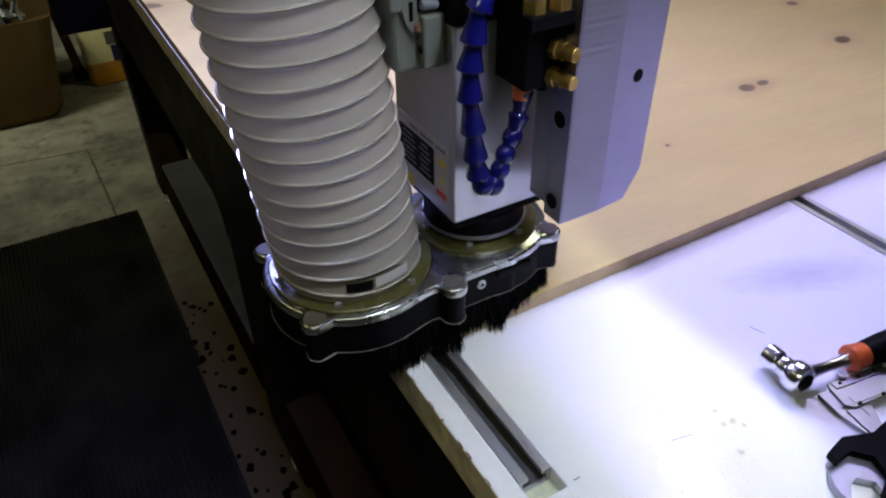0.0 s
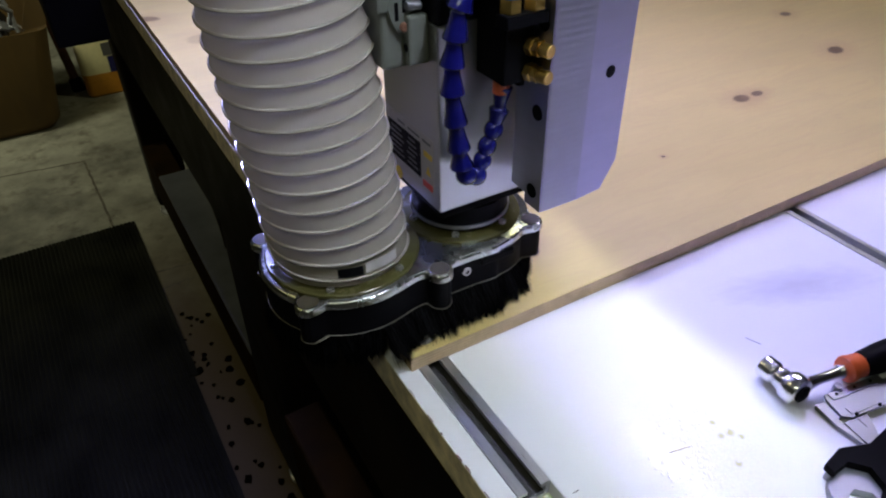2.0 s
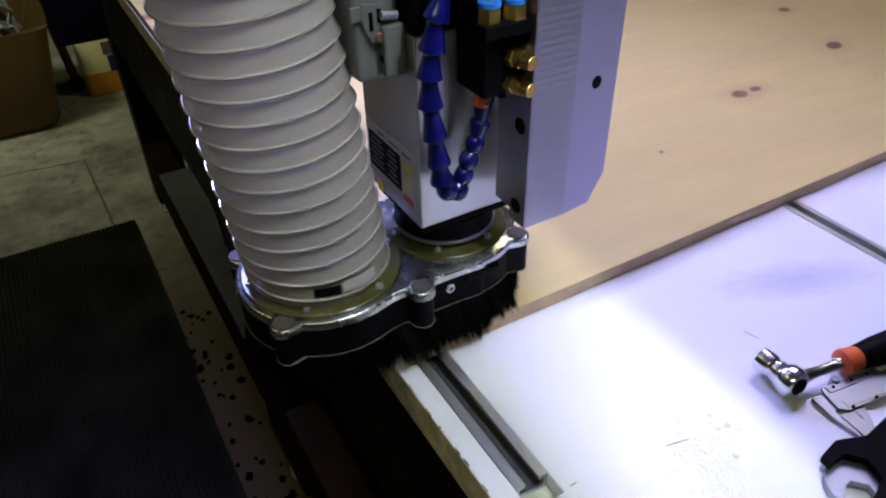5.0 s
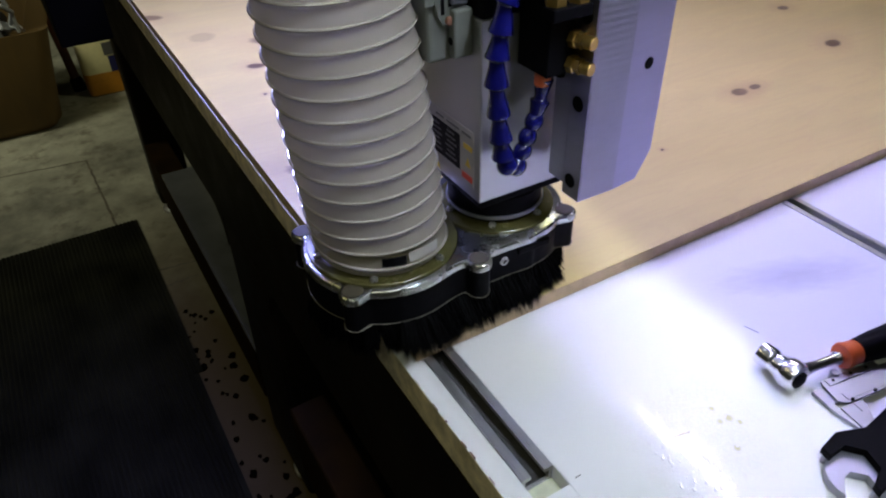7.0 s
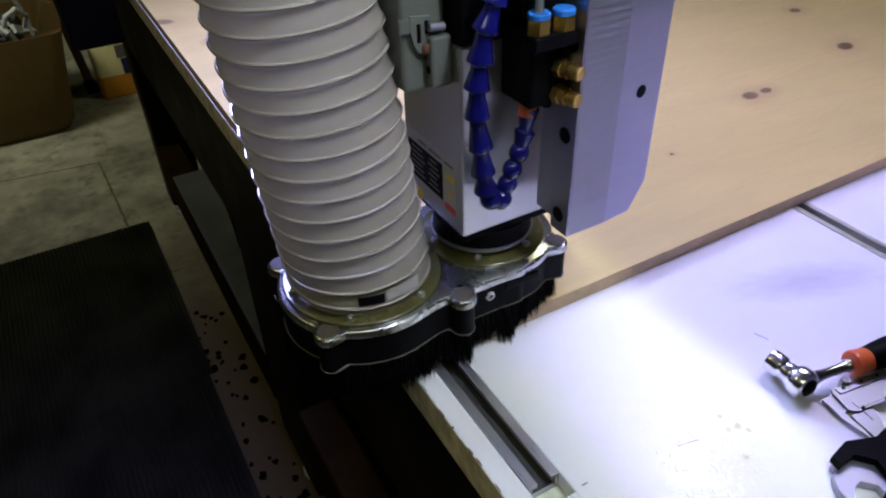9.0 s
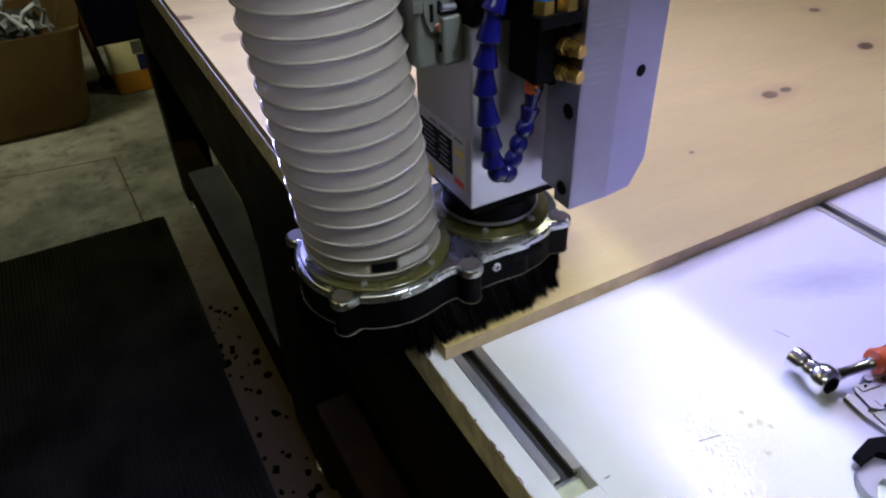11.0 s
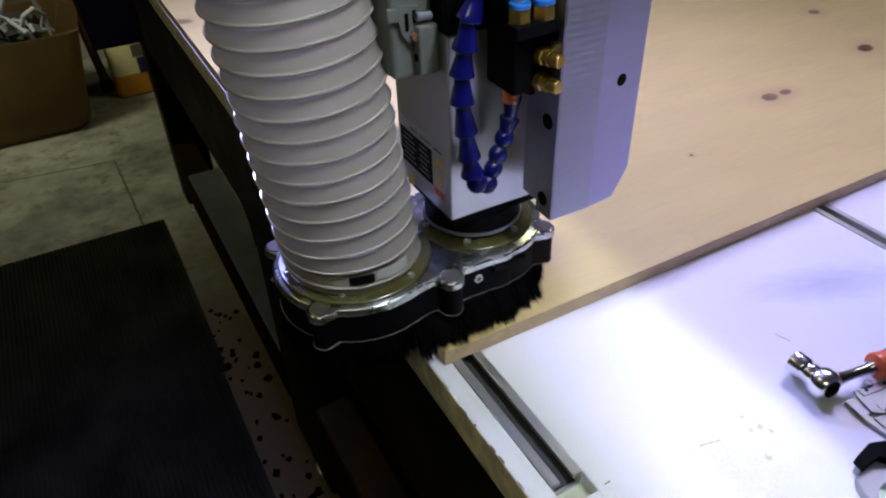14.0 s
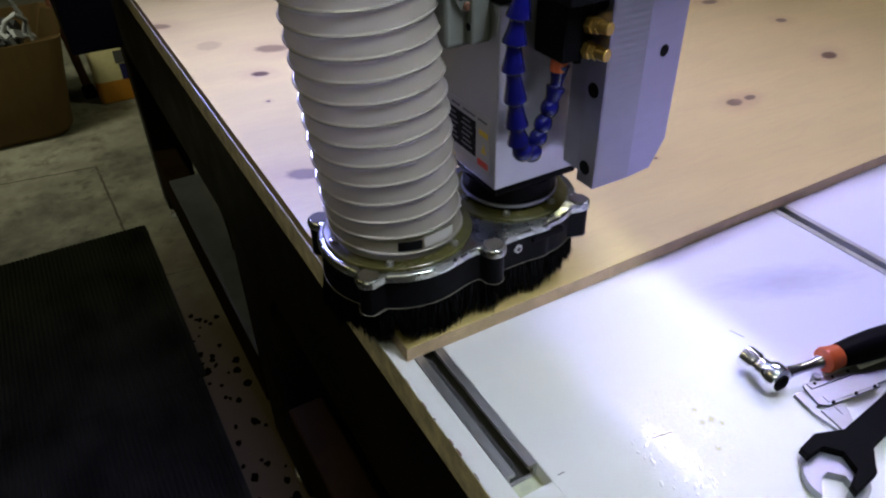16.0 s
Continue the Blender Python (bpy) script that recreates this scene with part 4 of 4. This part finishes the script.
def open_wrench():
    ow = thing("open_end_wrench", (0.21, -0.26, 0.0), "satin chrome open-end wrench on the bed", "wrench")
    m = pose(0.2035, -0.2570, 0, 0, 0, 42)
    # jaw gap opens to the front
    outer = [(0.0215 * math.cos(radians(a)), 0.0215 * math.sin(radians(a))) for a in range(-140, 141, 10)]
    inner = [(-0.019, 0.0105), (-0.004, 0.0105), (0.003, 0.006), (0.003, -0.006), (-0.004, -0.0105), (-0.019, -0.0105)]
    rim = []
    for x, y in outer:
        if x > 0.0155 and abs(y) < 0.0145:
            continue
        rim.append((x, y))
    low = [p for p in rim if p[1] < 0]
    up = [p for p in rim if p[1] >= 0]
    shape = low + [(0.0225, -0.010), (0.0240, 0.0), (0.0225, 0.010)] + up + inner
    bm = prism([tuple((m @ Vector((x, y, 0))).xy) for x, y in shape], 0.0006, 0.0078)
    bmesh.ops.bevel(bm, geom=list(bm.edges), offset=0.0006, segments=2, affect="EDGES")
    part("jaw", bm, STEEL, ow, smooth=0)
    k = pose(0.2035, -0.2570, 0, 0, 0, 14)
    bm = prism([tuple((k @ Vector(p)).xy) for p in ((0.0195, -0.0095, 0), (0.032, -0.0070, 0), (0.150, -0.0062, 0), (0.150, 0.0062, 0), (0.032, 0.0070, 0), (0.0205, 0.0080, 0))], 0.0009, 0.0070)
    bmesh.ops.bevel(bm, geom=list(bm.edges), offset=0.0008, segments=2, affect="EDGES")
    part("shank", bm, STEEL, ow, smooth=0)


open_wrench()


def clamp_bolt():
    cb = thing("clamp_bolt", (0.0231, 0.0155, 0.0146), "bright hexagon bolt holding down the plywood corner", "bolt")
    part("washer", lathe([(0.0075, 0.0147), (0.0075, 0.0156), (0.0070, 0.0160)], pose(0.0231, 0.0155, 0), 24), ZINC, cb)
    part("hex_head", lathe([(0.0058, 0.0161), (0.0058, 0.0200), (0.0050, 0.0212)], pose(0.0231, 0.0155, 0, 0, 0, 15), 6), CHROME, cb, smooth=0)


clamp_bolt()


def crumbs():
    for name, a, b, r, m, lab in (("wood_splinter", (0.1231, -0.1638, 0.0006), (0.1393, -0.1673, 0.0006), 0.0004, CHIP, "thin pale splinter lying on the bed"),
                                  ("thread_scrap", (0.2627, -0.1111, 0.0004), (0.2668, -0.1233, 0.0004), 0.0002, INK, "short grey thread lying on the bed"),
                                  ("wood_splinter", (0.0430, -0.1545, 0.0005), (0.0480, -0.1545, 0.0005), 0.0004, INK, "tiny dark splinter at the slot end")):
        solid(name, rod(a, b, r, 6), m, lab, "debris")


crumbs()


def coolant_drops():
    """Small flat beads of coolant, drawn out along the wipe."""
    rnd = random.Random(17)
    bm = bmesh.new()
    for _ in range(210):
        u, v = rnd.gauss(0, 0.5), rnd.gauss(0, 0.5)
        if u * u + v * v > 1.3:
            continue
        x, y = 0.140 + 0.034 * u + 0.010 * v, -0.176 + 0.044 * v
        r = rnd.choice((0.0006, 0.0008, 0.0011, 0.0015))
        m = pose(x, y, 0.0001, 0, 0, rnd.uniform(25, 70)) @ Matrix.Diagonal((rnd.uniform(1.0, 2.6), 1, 1, 1))
        lathe([(r, 0), (r * 0.90, r * 0.035), (r * 0.60, r * 0.085), (r * 0.20, r * 0.11)], m, 9, bm)
    solid("coolant_drops", bm, WET, "small clear coolant drops on the white bed", "drops", "stuff", smooth=80)


coolant_drops()


def edge_grime():
    """Dark crumbs and nicks along the sawn border of the white sheet."""
    rnd = random.Random(29)
    bm = bmesh.new()
    y = -0.66
    while y < -0.004:
        ln, w = rnd.uniform(0.002, 0.011), rnd.uniform(0.0003, 0.0011)
        x = -0.0078 + rnd.uniform(0.0, 0.0007)
        pts = [(x - w, y), (x + w * rnd.uniform(0.1, 1.0), y + ln * 0.2), (x + w * rnd.uniform(0.4, 1.6), y + ln * 0.6), (x, y + ln), (x - w, y + ln * 0.9)]
        prism(pts, 0.0001, 0.0005, 0, bm)
        y += ln + abs(rnd.gauss(0, 0.012))
    solid("edge_grime", bm, GRIME, "dark red-brown crumbs along the sawn bed edge", "grime", "stuff", smooth=0)


edge_grime()


# ---- beside the table ----
def rubber_mat(name, x0, x1, y0, y1, label):
    n = int((x1 - x0) / 0.012)
    prof = []
    for i in range(n):
        xa = x0 + i * 0.012
        prof += [(xa, 0.0050), (xa + 0.003, 0.0085), (xa + 0.007, 0.0085), (xa + 0.010, 0.0050)]
    prof = [(x0, 0.0)] + prof + [(x1, 0.006), (x1, 0.0)]
    bm = loops([[(x, y0, FLOOR_Z + z) for x, z in prof], [(x, y1, FLOOR_Z + z) for x, z in prof]])
    solid(name, bm, RUBBER, label, "floor mat", smooth=0, group="rubber mats beside the machine")


rubber_mat("rubber_mat", -1.20, -0.086, 1.035, 1.83, "black ribbed rubber mat on the concrete floor")
rubber_mat("rubber_mat", -1.20, -0.097, 0.10, 1.0335, "black ribbed rubber mat on the concrete floor")


def oil_spots():
    rnd = random.Random(11)
    bm = bmesh.new()
    for _ in range(46):
        y = rnd.uniform(0.55, 1.35)
        x = rnd.uniform(-0.09, 0.0)
        r = rnd.choice([0.004, 0.005, 0.006, 0.008, 0.011])
        pts = [(x + r * rnd.uniform(0.6, 1.2) * math.cos(a * 0.628), y + r * 1.3 * rnd.uniform(0.6, 1.2) * math.sin(a * 0.628)) for a in range(10)]
        prism(pts, FLOOR_Z + 0.0001, FLOOR_Z + 0.0012, 0, bm)
    solid("oil_spots", bm, OIL, "black oil drips on the concrete by the machine", "stain", "stuff", smooth=0)


oil_spots()


def cardboard_box():
    cb = thing("cardboard_box", (-0.55, 3.0, FLOOR_Z), "open brown cardboard box full of scrap and cables", "cardboard box")
    def rim(z, x1, y0, r, k=0.0):
        x0, y1 = -0.95, 3.25
        out = []
        for cx, cy, a0 in ((x1 - r, y1 - r, 0), (x0 + r, y1 - r, 90), (x0 + r, y0 + r, 180), (x1 - r, y0 + r, 270)):
            for a in range(a0, a0 + 91, 18):
                out.append((cx + (r - k) * math.cos(radians(a)), cy + (r - k) * math.sin(radians(a)), z))
        return out

    levels = [(FLOOR_Z + 0.001, -0.212, 2.712, 0.07), (FLOOR_Z + 0.03, -0.188, 2.690, 0.08), (-0.74, -0.170, 2.685, 0.07), (-0.62, -0.150, 2.692, 0.06), (-0.507, -0.128, 2.702, 0.05)]
    part("carton_wall", loops([rim(*v) for v in levels] + [rim(*v, 0.006) for v in reversed(levels)], caps=(False, False)), CARD, cb, "creased brown cardboard wall", smooth=40)
    part("base", loops([rim(FLOOR_Z + 0.0005, -0.219, 2.719, 0.07), rim(FLOOR_Z + 0.006, -0.219, 2.719, 0.07)]), CARD, cb, smooth=0)
    fl = [(-0.215, -0.512), (-0.130, -0.512), (-0.105, -0.425), (-0.165, -0.400)]
    part("flap", loops([[(x, 2.762 + 0.1 * (z + 0.51), z) for x, z in fl], [(x, 2.768 + 0.1 * (z + 0.51), z) for x, z in fl]]), CARD, cb, "torn corner flap", smooth=0)


cardboard_box()


def floor_cracks():
    bm = bmesh.new()
    rnd = random.Random(8)
    for a, b in (((-1.0, 2.47), (-0.166, 2.35)), ((-0.166, 2.35), (-0.150, 1.84)), ((-0.09, 1.52), (0.10, 1.50)), ((-0.10, 1.43), (0.06, 1.44))):
        n = 24
        pts = [Vector(a).lerp(Vector(b), i / n) + Vector((rnd.gauss(0, 0.0012), rnd.gauss(0, 0.0012))) for i in range(n + 1)]
        d = (Vector(b) - Vector(a)).normalized().orthogonal()
        for p, q in zip(pts, pts[1:]):
            w0 = 0.004
            vs = [bm.verts.new((*(v + d * w), FLOOR_Z + 0.0006)) for v, w in ((p, -w0), (q, -w0), (q, w0), (p, w0))]
            bm.faces.new(vs)
    solid("floor_cracks", bm, CRACK, "thin dark cracks in the concrete floor", "crack", "stuff", smooth=0)


floor_cracks()


def box_filling():
    rnd = random.Random(3)
    bm = bmesh.new()
    for _ in range(60):
        x, y, s = rnd.uniform(-0.87, -0.26), rnd.uniform(2.80, 3.15), rnd.uniform(0.03, 0.08)
        bmesh.ops.create_cube(bm, size=s, matrix=pose(x, y, -0.56 + rnd.uniform(-0.05, 0.02), rnd.uniform(0, 90), rnd.uniform(0, 90), rnd.uniform(0, 90)))
    box(-0.92, -0.275, 2.80, 3.20, FLOOR_Z + 0.007, -0.58, bm=bm)
    solid("scrap_pile", bm, SHELL, "dark scrap pieces heaped in the box", "scrap", "stuff", smooth=0)
    bm = bmesh.new()
    for _ in range(16):
        x, y, s = rnd.uniform(-0.45, -0.22), rnd.uniform(2.80, 2.98), rnd.uniform(0.015, 0.04)
        bmesh.ops.create_cube(bm, size=s, matrix=pose(x, y, -0.53 + rnd.uniform(-0.02, 0.04), rnd.uniform(0, 90), rnd.uniform(0, 90), rnd.uniform(0, 90)) @ Matrix.Diagonal((2.2, 1, 0.4, 1)))
    solid("packing_scraps", bm, CABLE, "pale packing scraps on the heap in the box", "scrap", "stuff", smooth=0)
    for pts in ([(-0.33, 2.80, -0.50), (-0.30, 2.79, -0.44), (-0.26, 2.80, -0.42), (-0.23, 2.84, -0.46), (-0.25, 2.90, -0.52)],
                [(-0.46, 2.78, -0.50), (-0.42, 2.80, -0.40), (-0.36, 2.82, -0.45), (-0.31, 2.78, -0.50)],
                [(-0.40, 2.90, -0.48), (-0.33, 2.88, -0.36), (-0.27, 2.90, -0.36), (-0.24, 2.92, -0.46)]):
        solid("cable", tube(pts, 0.009, 8), CABLE, "pale thick cable end sticking out of the box", "cable")


box_filling()


def canister():
    jg = thing("plastic_canister", (0.005, 2.99, FLOOR_Z), "cloudy plastic canister half full of amber liquid", "canister")
    x0, x1, y0, y1 = -0.055, 0.105, 2.93, 3.06

    def rounded(z, k=0.0):
        out = []
        for cx, cy, a0 in ((x1 - 0.03, y1 - 0.03, 0), (x0 + 0.03, y1 - 0.03, 90), (x0 + 0.03, y0 + 0.03, 180), (x1 - 0.03, y0 + 0.03, 270)):
            for a in range(a0, a0 + 91, 15):
                out.append((cx + (0.03 - k) * math.cos(radians(a)), cy + (0.03 - k) * math.sin(radians(a)), z))
        return out

    part("liquid_part", loops([rounded(FLOOR_Z, 0.006), rounded(FLOOR_Z + 0.008), rounded(FLOOR_Z + 0.10)]), JUICE, jg, "amber lower half")
    part("upper_part", loops([rounded(FLOOR_Z + 0.1001), rounded(FLOOR_Z + 0.24), rounded(FLOOR_Z + 0.275, 0.02)]), JUG, jg, "cloudy upper half")
    part("neck", lathe([(0.028, FLOOR_Z + 0.2752), (0.028, FLOOR_Z + 0.31)], pose(0.03, 2.99, 0), 20), JUG, jg)
    part("blue_label", box(0.060, 0.1048, 2.9285, 2.9299, FLOOR_Z + 0.10, FLOOR_Z + 0.17), BLUE, jg, "blue and grey label patch", smooth=0)
    part("grey_label", box(0.048, 0.090, 2.9285, 2.9299, FLOOR_Z + 0.175, FLOOR_Z + 0.23), INK, jg, smooth=0)


canister()


def broom_handle():
    bh = thing("leaning_handle", (-0.09, 3.06, FLOOR_Z), "red-brown wooden handle with black rubber end", "handle")
    a, b = Vector((-0.085, 3.06, FLOOR_Z + 0.05)), Vector((-0.20, 3.45, 0.35))
    part("stick", rod(a, b, 0.019, 16), BROOM, bh)
    part("rubber_end", lathe([(0.026, 0.0), (0.028, 0.006), (0.026, 0.055), (0.020, 0.060)], pose(-0.082, 3.052, FLOOR_Z, -8, -6), 18), BLACK, bh, "black rubber end")


broom_handle()


# ---- movement ----
def motions():
    base = SHOE.location.copy()
    for ob in (SHOE, HOSE_THING, SPINDLE, ZPLATE, CLAMP, VALVE, COOLANT, CONNECTOR):
        o = ob.location.copy()
        sway = 26 if ob is HOSE_THING else 0
        walk(ob, [(t, pose(o.x + x, o.y + y, o.z + z, 0, sway * x)) for t, x, y, z in TRAVEL])
    top = (HEAD @ Vector((0, 0, BODY_Z - 0.0013))).z
    rnd = random.Random(21)
    for ob, foot, out, length in TUFTS:
        p = (HEAD @ Vector((foot.x, foot.y, 0))).xy
        turn = math.degrees(math.atan2(out.y, out.x)) - 90
        own, swing, askew = rnd.gauss(0, 5), rnd.uniform(0.75, 1.05), rnd.gauss(0, 7)
        rows = []
        for t, x, y, z in TRAVEL:
            q = p + Vector((x, y)) + out * 0.010
            ground = 0.0146 if q.x > -0.006 and q.y > 0 else (0.0 if q.x > -0.0085 else -1.0)
            gap = (top + z - ground) / length
            lean = math.degrees(math.acos(max(0.30, min(1.0, gap)))) * swing
            rows.append((t, pose(p.x - base.x, p.y - base.y, top - base.z, max(0.0, lean + own), askew, turn)))
        walk(ob, rows)


motions()
